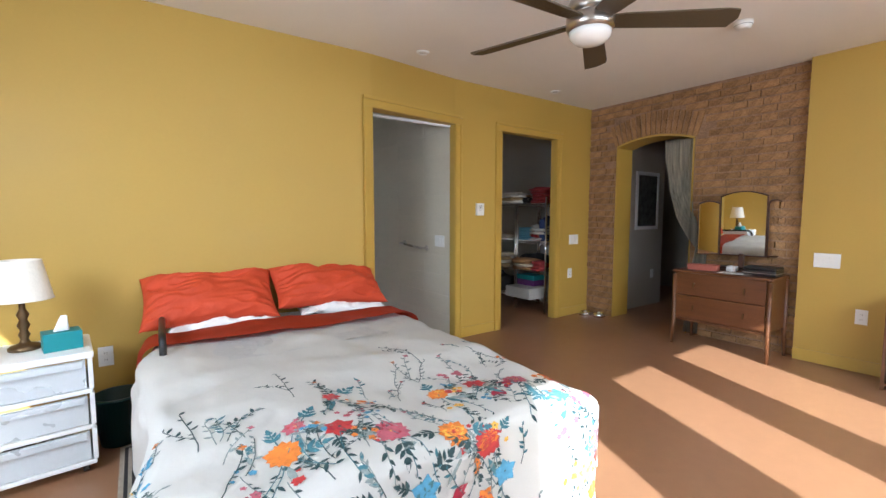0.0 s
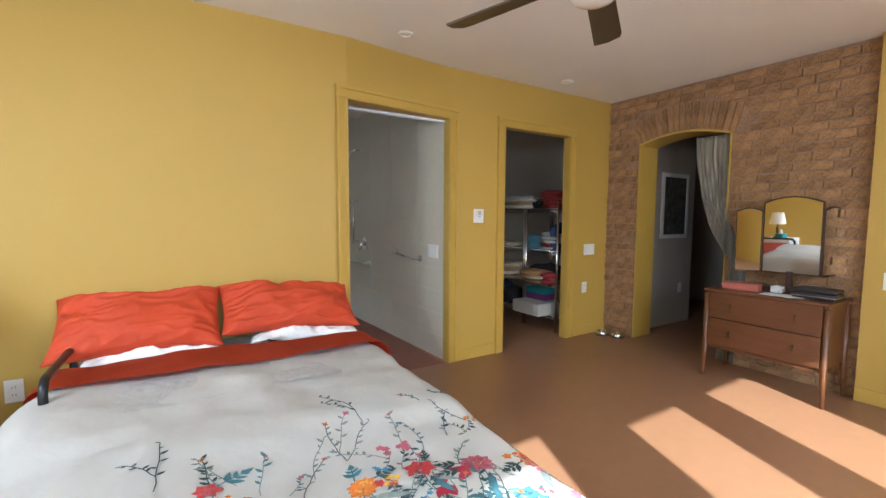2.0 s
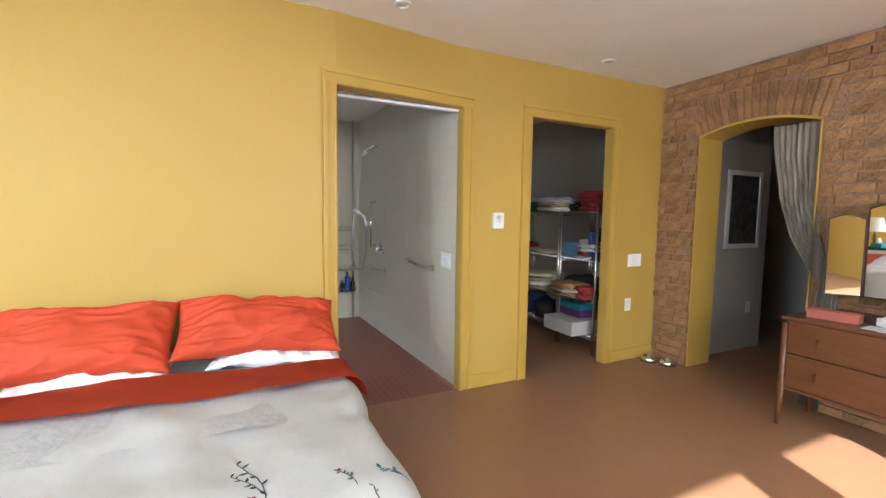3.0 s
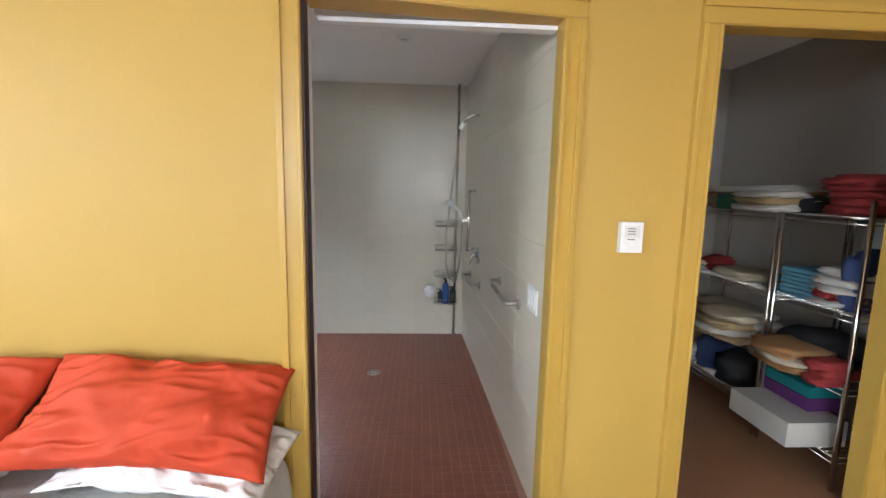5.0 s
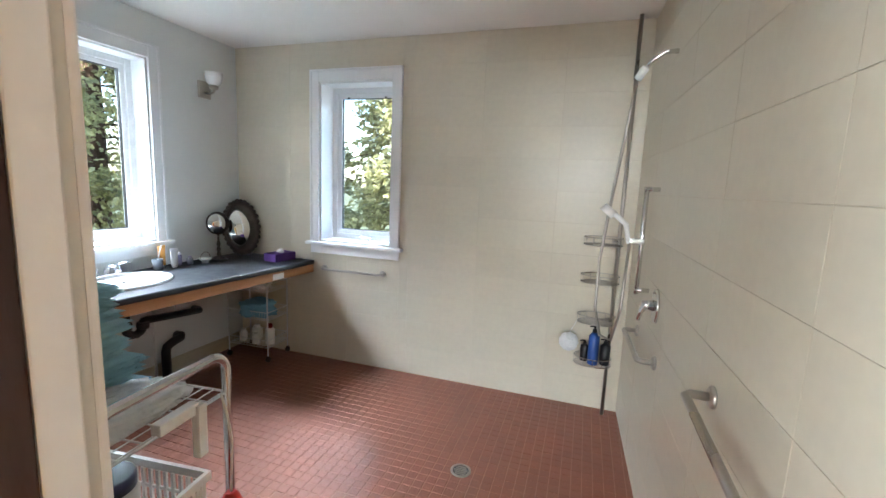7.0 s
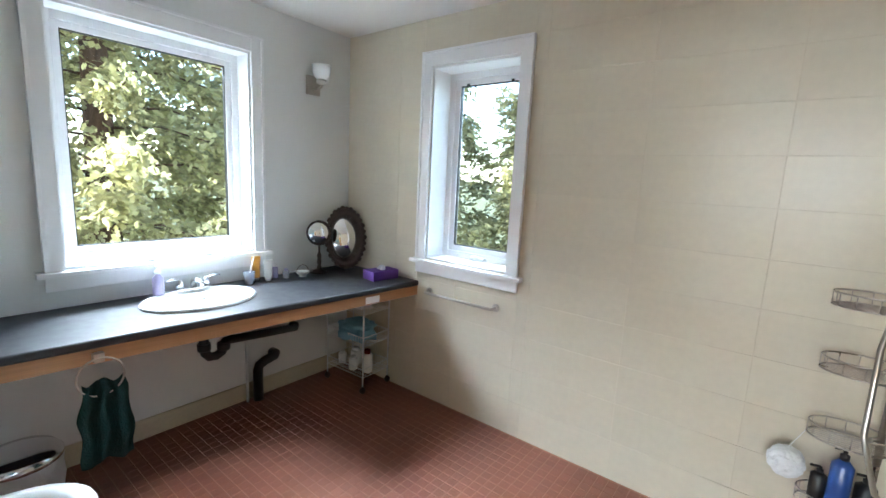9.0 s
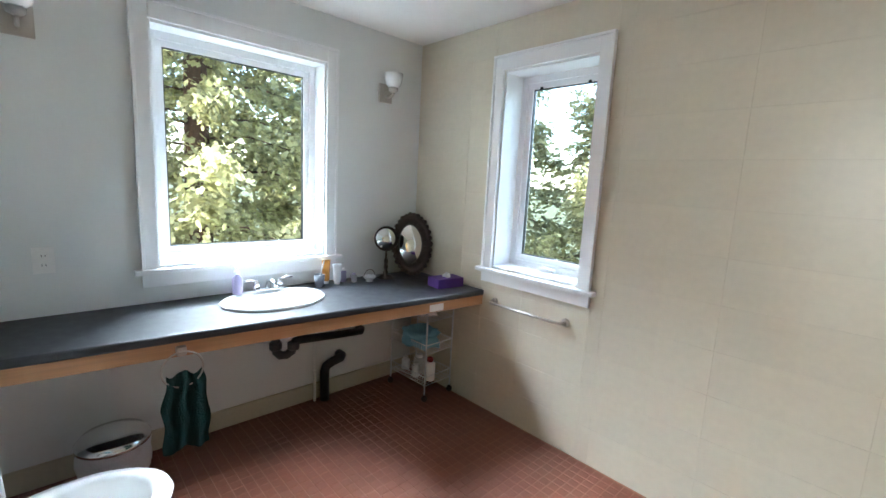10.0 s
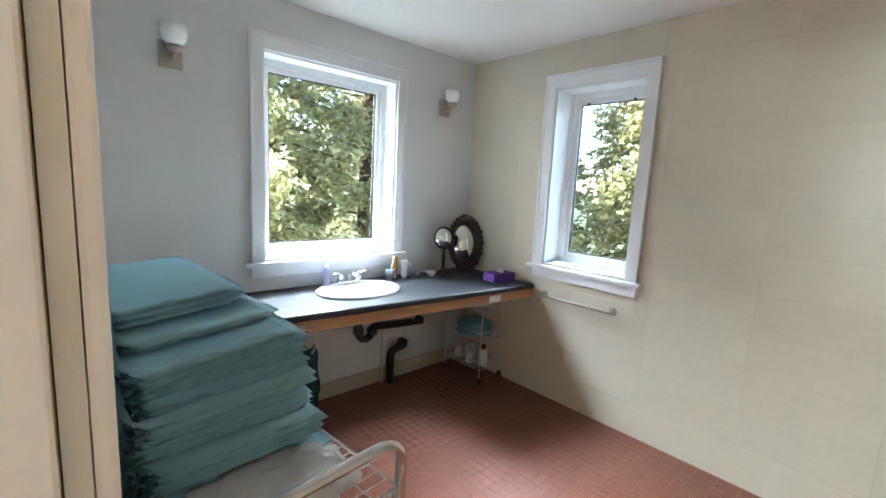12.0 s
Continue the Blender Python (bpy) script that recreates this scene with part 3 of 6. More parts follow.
for k in range(95):
    x = rng.uniform(-1.0, 1.0)
    y = border(x) + 0.06 + rng.random() * (1.88 - border(x))
    ex, ey = spray(x, y, rng.uniform(0.1, 0.24), -math.pi / 2 + rng.uniform(-0.6, 0.6), rng.choice(("grey_green", "grey_green", "dark_green", "teal")), rng.choice(("grey_green", "dark_green")))
    if rng.random() < 0.5:
        bloom(ex, ey, rng.uniform(0.008, 0.016), rng.choice(("scarlet", "rose", "orange", "grey_green")), "dark_green", 4)
for x, y in ((0.34, 0.86), (-0.28, 1.0), (-0.6, 1.2)):          # dark twigs that stand above the border
    spray(x, y, 0.3, -math.pi / 2 + 0.1, "dark_green", "dark_green")
    spray(x, y - 0.08, 0.16, -math.pi / 2 - 0.5, "dark_green", "dark_green")
for key, ink in inks.items():
    printed = part("flower_print", ink.bm, material("printed_" + key, INK[key], 0.8, vary=0.2, scale=30, grain=0.15, bump=0), duvet, key.replace("_", " ") + " ink of the flower print")
    tagged(printed, kind="stuff")


def pillow(name, label, w, d, h, at, turn, seed, mat=RED):
    bm = bmesh.new()
    n = 60
    for side in (1, -1):
        rows = []
        for j in range(n + 1):
            row = []
            for i in range(n + 1):
                u, v = 2 * i / n - 1, 2 * j / n - 1
                full = max(0.0, (1 - abs(u) ** 3.5) * (1 - abs(v) ** 3.0)) ** 0.55
                pull = 1 - 0.06 * (1 - v * v) * abs(u) ** 3
                pully = 1 - 0.16 * (1 - u * u) * abs(v) ** 3
                edge = max(abs(u), abs(v))
                # folds run in from the seams and corners, soft in the middle
                fold = abs(noise.noise(Vector((u * 2.4 + v * 1.2, v * 3.8 - u * 1.5, seed)))) * 0.05 + abs(noise.noise(Vector((u * 11, v * 3, seed + 4)))) * 0.022 * edge ** 2
                wr = noise.noise(Vector((u * 1.8, v * 1.8, seed))) * 0.03 - fold * (0.45 + 0.55 * edge)
                row.append(bm.verts.new((u * w / 2 * pull, v * d / 2 * pully, side * (h / 2 * full + wr * min(1, full * 1.5)) + 0.02 * noise.noise(Vector((u * 1.5, v * 1.5, seed))) - 0.02 * abs(u) ** 4)))
            rows.append(row)
        for a, b in zip(rows, rows[1:]):
            for k in range(n):
                f = bm.faces.new((a[k], a[k + 1], b[k + 1], b[k]))
                f.smooth = True
    bmesh.ops.remove_doubles(bm, verts=bm.verts, dist=0.003)
    ob = solid(name, bm, mat, label, "pillow", group="pillows on the bed")
    ob.matrix_basis = pose(*at, *turn)
    return ob


pillow("pillow", "plump red cotton pillow leaning on the wall", 0.75, 0.42, 0.21, (0.485, 2.935, 0.705), (38, 0, -3), 1.0)
pillow("pillow", "red cotton pillow with a pinched corner", 0.80, 0.40, 0.19, (1.245, 2.935, 0.71), (35, 3, 0), 5.0)
pillow("under_pillow", "white pillow hidden under the red pillows", 0.62, 0.36, 0.11, (0.54, 2.92, 0.56), (4, 0, -2), 12.0, SHEET)
pillow("under_pillow", "cream pillow peeking out under the red pillows", 0.66, 0.36, 0.11, (1.325, 2.93, 0.565), (6, 4, -4), 8.0, SHEET)

# rug beside the bed
RUG = [material("rug_" + n, c, 0.95, vary=0.15, scale=30, grain=0.2, grain_scale=200, bump=0.5, bump_scale=200) for n, c in (("cream", (0.42, 0.36, 0.28)), ("black", (0.03, 0.025, 0.025)), ("rust", (0.2, 0.06, 0.035)))]
rug = thing("rug", "narrow patterned rug in cream, black and rust", "rug", (0.0, 0.95, 0))
part("field", boxes(((0, 0, 0.001), (1.5, 1.72, 0.008))), RUG[0], rug)
for k, (a, b, c) in enumerate(((0.02, 0.035, 1), (0.05, 0.1, 1), (0.115, 0.13, 2), (0.15, 0.4, 2))):
    part("stripe", boxes(((a, a, 0.0085), (b, 1.72 - a, 0.0095))), RUG[c], rug)
    part("stripe", boxes(((b, 1.72 - b, 0.0085), (1.48, 1.72 - a, 0.0095))), RUG[c], rug)
for k in range(34):
    part("motif", boxes(((0.062, 0.12 + k * 0.046, 0.0097), (0.088, 0.145 + k * 0.046, 0.0102))), RUG[0], rug)

# ---- bedside: drawers, lamp, tissues, bin ----
CLEAR = material("frosted_plastic", (0.72, 0.75, 0.76), 0.3, vary=0.04, grain=0.02, bump=0.02, Transmission_Weight=0.3, IOR=1.2)
drawers = thing("drawer_tower", "white plastic drawer tower with frosted clear drawers", "drawers", (-0.30, 2.665, 0), 6)
drawers.scale = (1, 1, 0.92)
DW, DD = 0.2, 0.19
part("top", boxes(((-DW - 0.012, -DD - 0.02, 0.6), (DW + 0.012, DD, 0.635)), bevel=0.012), WHITE_PLASTIC, drawers)
for k, z in enumerate((0.05, 0.235, 0.42)):
    part("shelf", boxes(((-DW, -DD - 0.014, z), (DW, DD, z + 0.022)), bevel=0.006), WHITE_PLASTIC, drawers)
    d = part("drawer", boxes(((-DW + 0.02, -DD - 0.004, z + 0.026), (DW - 0.02, -DD + 0.002, z + 0.172)), ((-DW + 0.02, -DD + 0.002, z + 0.026), (-DW + 0.024, DD - 0.01, z + 0.15)), ((DW - 0.024, -DD + 0.002, z + 0.026), (DW - 0.02, DD - 0.01, z + 0.15)), bevel=0.0015), CLEAR, drawers, "frosted see-through drawer")
    part("pull", boxes(((-DW + 0.03, -DD - 0.018, z + 0.135), (DW - 0.03, -DD - 0.0045, z + 0.17)), bevel=0.005), CLEAR, d)
    for s in (-1, 1):
        part("post", boxes(((s * DW - 0.012, -DD - 0.01, z + 0.0225), (s * DW + 0.006, -DD + 0.03, z + 0.1845)), ((s * DW - 0.008, -DD + 0.03, z + 0.0225), (s * DW + 0.003, DD - 0.002, z + 0.1845)), bevel=0.003), WHITE_PLASTIC, drawers)
for sx in (-0.16, 0.16):
    for sy in (-0.15, 0.15):
        c = bmesh.new()
        tube(c, [(sx - 0.012, sy, 0.022), (sx + 0.012, sy, 0.022)], 0.022, 12)
        box(c, (sx - 0.01, sy - 0.01, 0.03), (sx + 0.01, sy + 0.01, 0.051))
        part("caster", c, BLACK, drawers)
STUFF = [flat("cloth_" + n, c, 0.85) for n, c in (("blue", (0.16, 0.32, 0.5)), ("white", (0.62, 0.6, 0.58)), ("grey", (0.12, 0.12, 0.13)), ("pale", (0.5, 0.56, 0.6)))]


def lump(name, label, category, mat, at, size, seed=0.0, rz=0.0, group="", fine=4):
    """A soft folded or crumpled thing."""
    bm = bmesh.new()
    bmesh.ops.create_icosphere(bm, subdivisions=fine, radius=1)
    for v in bm.verts:
        c = v.co.normalized()
        k = 1 + 0.28 * noise.noise(c * 1.7 + Vector((seed, 0, 0))) + 0.2 * noise.noise(c * 4 + Vector((seed, 2, 0))) + 0.16 * abs(noise.noise(Vector((c.x * 5, c.y * 5, c.z * 14 + seed))))
        q = Vector([math.copysign(abs(a) ** 0.65, a) for a in c]) * k
        v.co = Vector((q.x * size[0] / 2, q.y * size[1] / 2, max(q.z, -0.82) * size[2] / 2))
    lo = min(v.co.z for v in bm.verts)
    for v in bm.verts:
        v.co.z -= lo
    for f in bm.faces:
        f.smooth = True
    return solid(name, bm, mat, label, category, at, rz, group)


for k, (dx, z, m, w) in enumerate(((-0.06, 0.408, 0, 0.2), (0.08, 0.408, 3, 0.14), (-0.1, 0.408, 1, 0.1), (-0.02, 0.068, 2, 0.22), (0.09, 0.068, 1, 0.12))):
    lump("folded_cloth", ("pale blue", "white", "grey")[m % 3] + " folded cloth inside a frosted drawer", "cloth", STUFF[m], (-0.31 + dx, 2.6, z), (w, 0.16, 0.09), k * 3.1)
SHADE = material("lamp_shade_cloth", (0.78, 0.72, 0.62), 0.85, vary=0.02, grain=0.03, bump=0.1)
BRONZE = material("aged_bronze", (0.12, 0.075, 0.035), 0.4, 0.7, vary=0.2, grain=0.1)
lamp = thing("table_lamp", "bedside lamp with a cream shade and a turned base", "lamp", (-0.33, 2.70, 0.5845))
bm = bmesh.new()
lathe(bm, [(0.062, 0.235), (0.118, 0.235), (0.115, 0.237), (0.08, 0.42), (0.078, 0.42), (0.113, 0.24)], cap=False, sides=36)
part("shade", bm, SHADE, lamp, "cream cloth drum shade")
bm = bmesh.new()
lathe(bm, [(0.06, 0), (0.062, 0.012), (0.05, 0.022), (0.022, 0.03), (0.014, 0.05), (0.022, 0.07), (0.014, 0.09), (0.024, 0.115), (0.014, 0.14), (0.024, 0.165), (0.012, 0.19), (0.01, 0.3)], sides=20)
part("base", bm, BRONZE, lamp)
TEAL_BOX = flat("teal_card", (0.01, 0.2, 0.22), 0.5)
TISSUE = flat("tissue_paper", (0.75, 0.76, 0.77), 0.9)


def tissue_box(name, label, mat, at, size, rz, rise=0.014):
    t = thing(name, label, "tissue box", at, rz)
    a, b, c = size
    part("carton", boxes(((-a / 2, -b / 2, 0), (a / 2, b / 2, c)), bevel=0.003), mat, t)
    bm = bmesh.new()
    rows = [[bm.verts.new((0.03 * math.cos(t0) * (1 - 0.6 * k / 5) + 0.012 * k / 5, 0.016 * math.sin(t0) * (1 + 0.5 * math.sin(k)) + 0.006 * math.sin(3 * t0), c + k * rise)) for t0 in (2 * math.pi * q / 12 for q in range(12))] for k in range(6)]
    for p, q in zip(rows, rows[1:]):
        for k in range(12):
            bm.faces.new((p[k], p[(k + 1) % 12], q[(k + 1) % 12], q[k])).smooth = True
    part("tissue", bm, TISSUE, t, "white tissue pulled up")
    return t


tissue_box("tissue_box", "teal cardboard tissue box with a tissue pulled up", TEAL_BOX, (-0.19, 2.62, 0.5845), (0.14, 0.11, 0.085), 12)
GREEN_BIN = flat("dark_green_plastic", (0.004, 0.03, 0.03), 0.4)
bm = bmesh.new()
lathe(bm, [(0.085, 0.0), (0.115, 0.25), (0.12, 0.25), (0.12, 0.262), (0.108, 0.262), (0.08, 0.008)], sides=32)
solid("waste_bin", bm, GREEN_BIN, "dark green plastic waste bin beside the bed", "bin", (0.0, 2.78, 0))


# ---- switches, outlets, thermostat ----
def plate(name, label, category, w, h, at, rz, rockers=1, outlet=False):
    t = thing(name, label, category, at, rz)
    part("cover", boxes(((-w / 2, -0.006, -h / 2), (w / 2, -0.0005, h / 2)), bevel=0.002), WHITE_PLASTIC, t)
    for k in range(rockers):
        x = (k - (rockers - 1) / 2) * 0.046
        if outlet:
            for z in (-0.02, 0.02):
                part("socket", boxes(((x - 0.013, -0.008, z - 0.013), (x + 0.013, -0.0062, z + 0.013)), bevel=0.0008), WHITE_PLASTIC, t)
                part("slot", boxes(((x - 0.007, -0.0086, z - 0.005), (x - 0.005, -0.0081, z + 0.005)), ((x + 0.005, -0.0086, z - 0.005), (x + 0.007, -0.0081, z + 0.005))), BLACK, t)
        else:
            part("rocker", boxes(((x - 0.0165, -0.0105, -0.033), (x + 0.0165, -0.0062, 0.033)), bevel=0.0015), WHITE_PLASTIC, t)
    return t


plate("outlet", "white wall outlet beside the bed", "outlet", 0.072, 0.115, (-0.06, 3.128, 0.38), 0, 1, True)
plate("light_switch", "white double switch plate on the yellow wall", "switch", 0.165, 0.115, (4.39, YW, 0.912), 0, 3)
plate("outlet", "white wall outlet on the yellow wall near the brick", "outlet", 0.072, 0.115, (4.33, YW, 0.51), 0, 1, True)
plate("light_switch", "white three gang switch plate beside the brick", "switch", 0.165, 0.115, (4.60, 0.95, 0.845), -90, 3)
plate("outlet", "white wall outlet low on the yellow wall", "outlet", 0.072, 0.115, (4.60, 0.725, 0.43), -90, 1, True)
tst = thing("thermostat", "white wall thermostat between the doorways", "thermostat", (2.905, YW, 1.262))
part("body", boxes(((-0.045, -0.028, -0.06), (0.045, -0.0005, 0.06)), bevel=0.004), WHITE_PLASTIC, tst)
part("display", boxes(((-0.03, -0.0295, 0.0), (0.03, -0.0283, 0.045)), bevel=0.0005), flat("lcd_grey", (0.66, 0.66, 0.63)), tst)
for z in (0.034, 0.024, 0.014, -0.008):
    part("mark", boxes(((-0.018, -0.0302, z - 0.0018), (0.012, -0.0296 if z > 0 else -0.0278, z + 0.0018))), STUFF[2], tst)
part("button", boxes(((-0.02, -0.031, -0.04), (0.02, -0.0283, -0.022)), bevel=0.001), WHITE_PLASTIC, tst)

# ---- ceiling fan and lights ----
BLADE = material("taupe_blade", (0.075, 0.055, 0.03), 0.45, vary=0.1, scale=4, grain=0.08, stretch=(1, 8, 1))
FROST = material("frosted_glass", (0.85, 0.84, 0.8), 0.25, vary=0.0, grain=0.0, bump=0)
fan = thing("ceiling_fan", "brushed nickel ceiling fan with five taupe blades", "fan", (1.965, 1.305, 0))
bm = bmesh.new()
lathe(bm, [(0.02, 2.469), (0.07, 2.469), (0.07, 2.455), (0.045, 2.41), (0.016, 2.405), (0.016, 2.30), (0.05, 2.295), (0.1, 2.25), (0.112, 2.21), (0.112, 2.18), (0.106, 2.178), (0.106, 2.168), (0.114, 2.166), (0.114, 2.12), (0.104, 2.1), (0.02, 2.1)], sides=40)
part("motor_housing", bm, STEEL, fan)
bm = bmesh.new()
lathe(bm, [(0.1, 2.101), (0.096, 2.075), (0.07, 2.05), (0.035, 2.04), (0.004, 2.038)], sides=36)
part("globe", bm, FROST, fan, "white frosted glass bowl")
for ang in (33, 105, 177, 249, 321):
    bm = bmesh.new()
    outline = [(0.10, -0.045), (0.16, -0.055), (0.62, -0.068), (0.67, -0.06), (0.69, 0.0), (0.67, 0.066), (0.16, 0.052), (0.10, 0.045)]
    lo = [bm.verts.new((x, y, -0.004)) for x, y in outline]
    hi = [bm.verts.new((x, y, 0.004)) for x, y in outline]
    bm.faces.new(lo[::-1]), bm.faces.new(hi)
    for k in range(8):
        bm.faces.new((lo[k], lo[(k + 1) % 8], hi[(k + 1) % 8], hi[k]))
    bm.transform(Matrix.Translation((0, 0, 2.15)) @ pose(0, 0, 0, 0, 0, ang) @ pose(0, 0, 0, -12, 0, 0))
    part("blade", bm, BLADE, fan)


def downlight(at):
    t = thing("downlight", "small white recessed ceiling light", "ceiling light", at, group="recessed lights")
    bm = bmesh.new()
    lathe(bm, [(0.036, -0.001), (0.05, -0.001), (0.05, -0.006), (0.036, -0.012), (0.03, -0.003)], sides=28, cap=False)
    part("trim_ring", bm, WHITE_PLASTIC, t)
    bm = bmesh.new()
    lathe(bm, [(0.001, -0.004), (0.03, -0.004), (0.03, -0.001)], sides=24)
    part("lens", bm, FROST, t)
    return t


first = downlight((2.0, 2.855, H))
copy_thing(first, pose(3.69, 2.97, H))
copy_thing(first, pose(1.97, 4.55, HB))
smoke = thing("smoke_detector", "round white smoke detector on the ceiling", "smoke detector", (3.42, 1.19, H))
bm = bmesh.new()
lathe(bm, [(0.055, -0.001), (0.055, -0.02), (0.045, -0.03), (0.044, -0.04), (0.03, -0.046), (0.002, -0.046)], sides=28)
part("body", bm, WHITE_PLASTIC, smoke)
part("vent_ring", lathe(bmesh.new(), [(0.05, -0.0255), (0.052, -0.024), (0.05, -0.0225)], sides=28, cap=False), STUFF[2], smoke)

# ---- dresser with its mirror ----
WOOD = material("walnut_veneer", (0.12, 0.044, 0.014), 0.38, vary=0.22, scale=3, grain=0.2, grain_scale=30, bump=0.04, stretch=(6, 1, 8), coat=0.2)
WOOD_DARK = material("dark_stained_wood", (0.05, 0.017, 0.008), 0.4, vary=0.2, scale=4, grain=0.2, stretch=(6, 1, 6))
dresser = thing("dresser", "low walnut dresser with two long drawers", "dresser", (4.42, 1.575, 0), 0)
DX, DYH = 0.2, 0.385
part("body", boxes(((-DX + 0.02, -DYH + 0.01, 0.25), (DX, -DYH + 0.03, 0.68)), ((-DX + 0.02, DYH - 0.03, 0.25), (DX, DYH - 0.01, 0.68)), ((-DX + 0.02, -DYH + 0.03, 0.25), (DX, DYH - 0.03, 0.265)), ((DX - 0.012, -DYH + 0.03, 0.265), (DX, DYH - 0.03, 0.68)), bevel=0.002), WOOD, dresser)
part("top", boxes(((-DX - 0.004, -DYH - 0.008, 0.681), (DX + 0.004, DYH + 0.008, 0.70)), bevel=0.004), WOOD, dresser)
part("apron", boxes(((-DX + 0.015, -DYH + 0.02, 0.232), (-DX + 0.035, DYH - 0.02, 0.249)), bevel=0.002), WOOD, dresser)
for z0, z1 in ((0.268, 0.47), (0.476, 0.678)):
    d = part("drawer", boxes(((-DX - 0.002, -DYH + 0.034, z0), (-DX + 0.02, DYH - 0.034, z1)), bevel=0.003), WOOD, dresser)
    for y in (-0.2, 0.2):
        bm = bmesh.new()
        tube(bm, [(-DX - 0.002, y, (z0 + z1) / 2 + 0.01), (-DX - 0.016, y, (z0 + z1) / 2 + 0.01)], 0.007, 10)
        box(bm, (-DX - 0.02, y - 0.006, (z0 + z1) / 2 - 0.03), (-DX - 0.014, y + 0.006, (z0 + z1) / 2 + 0.014), 0.002)
        part("pull", bm, BRONZE, d, "small drop pull")
for sx in (-1, 1):
    for sy in (-1, 1):
        x, y = sx * (DX - 0.012), sy * (DYH - 0.012)
        bm = bmesh.new()
        tube(bm, [(x - 0.0, y, 0.66), (x, y, 0.25), (x + sx * 0.008, y + sy * 0.008, 0.001)], [0.02, 0.02, 0.013], 8)
        part("leg", bm, WOOD, dresser)

mirror = thing("dresser_mirror", "three-part dressing mirror with an arched middle", "mirror", (4.53, 1.52, 0.701))
mirror.matrix_basis = pose(4.53, 1.52, 0.701, 0, -2.0, 3.5)


def arched(w, h, crown, y0=0.0):
    pts = [(-w / 2, y0), (w / 2, y0)]
    for k in range(9):
        t = k / 8
        pts.append((w / 2 - w * t, h - crown + crown * math.sin(math.pi * (0.18 + 0.64 * t)) if crown else h))
    return pts


def panel(bm, pts, t):
    lo = [bm.verts.new((0, -x, z)) for x, z in pts]
    hi = [bm.verts.new((t, -x, z)) for x, z in pts]
    bm.faces.new(lo), bm.faces.new(hi[::-1])
    for k in range(len(pts)):
        bm.faces.new((lo[k], hi[k], hi[(k + 1) % len(pts)], lo[(k + 1) % len(pts)]))
    return bm


part("stand", boxes(((-0.05, -0.3, 0.0), (0.05, 0.3, 0.04)), ((-0.02, -0.02, 0.04), (0.02, 0.02, 0.16)), bevel=0.006), WOOD_DARK, mirror)
part("back", panel(bmesh.new(), arched(0.36, 0.72, 0.09, 0.14), 0.016), WOOD_DARK, mirror)
g = part("glass", panel(bmesh.new(), arched(0.34, 0.71, 0.09, 0.15), 0.003), MIRROR, mirror, "silvered mirror glass")
g.location = (-0.004, 0, 0)
for s, ang, ww in ((1, 24, 0.17), (-1, 70, 0.17)):
    b = part("wing_back", panel(bmesh.new(), [(x - s * ww / 2, z) for x, z in arched(ww, 0.64, 0.05, 0.14)], 0.014), WOOD_DARK, mirror)
    b.matrix_basis = pose(0, s * 0.185, 0, 0, 0, ang if s > 0 else ang)
    w = part("wing_glass", panel(bmesh.new(), [(x - s * ww / 2, z) for x, z in arched(ww - 0.012, 0.63, 0.05, 0.15)], 0.003), MIRROR, mirror, "silvered mirror glass")
    w.matrix_basis = b.matrix_basis @ Matrix.Translation((-0.004, 0, 0))
PINK = flat("pink_card", (0.42, 0.12, 0.08), 0.6)
solid("keepsake_box", boxes(((-0.05, -0.12, 0), (0.05, 0.12, 0.042)), ((-0.053, -0.123, 0.043), (0.053, 0.123, 0.052)), bevel=0.003), PINK, "flat dusty pink keepsake box", "box", (4.38, 1.77, 0.701), 8)
case = thing("jewellery_case", "shiny black rounded case on the dresser", "case", (4.40, 1.31, 0.701))
part("body", boxes(((-0.09, -0.12, 0), (0.09, 0.12, 0.05)), bevel=0.02), BLACK, case)
part("lid", boxes(((-0.088, -0.118, 0.051), (0.088, 0.118, 0.075)), bevel=0.011), BLACK, case)
part("band", boxes(((-0.0915, -0.1215, 0.022), (0.0915, 0.1215, 0.028))), STEEL, case)
for k in range(3):
    solid("paper", boxes(((-0.06, -0.09, 0), (0.06, 0.09, 0.002))), TISSUE, "loose white sheet of paper on the dresser", "paper", (4.33, 1.52 - 0.05 * k, 0.701 + 0.0025 * k), 25 * k)
lump("crumpled_tissue", "crumpled white tissue on the dresser", "tissue", TISSUE, (4.42, 1.55, 0.709), (0.1, 0.07, 0.05), 4)

# curtain swept aside in the arch
CURTAIN = material("striped_curtain", (0.46, 0.43, 0.34), 0.75, vary=0.6, scale=5, grain=0.1, stretch=(6, 6, 0.35), bump=0.2)
bm = bmesh.new()
path = [(2.195, 0.15, 1.975), (2.19, 0.14, 1.75), (2.15, 0.115, 1.45), (2.08, 0.09, 1.2), (1.985, 0.065, 1.0), (1.91, 0.05, 0.88), (1.93, 0.06, 0.7), (1.97, 0.06, 0.35), (1.98, 0.065, 0.02)]
rows = []
for j in range(33):
    t = j / 32 * (len(path) - 1)
    i = min(int(t), len(path) - 2)
    f = t - i
    y, hw, z = [path[i][q] * (1 - f) + path[i + 1][q] * f for q in range(3)]
    rows.append([bm.verts.new((BX - 0.026 + (0.075 if z > 1.6 else 0.075 * max(0, (z - 1.1) / 0.5)) + (0.012 if z > 1.2 else 0.018) * math.sin(k * 1.55 + 0.4 * math.sin(j * 0.3)), y + hw * (k / 16 - 1), z)) for k in range(33)])
for a, b in zip(rows, rows[1:]):
    for k in range(32):
        bm.faces.new((a[k], a[k + 1], b[k + 1], b[k])).smooth = True
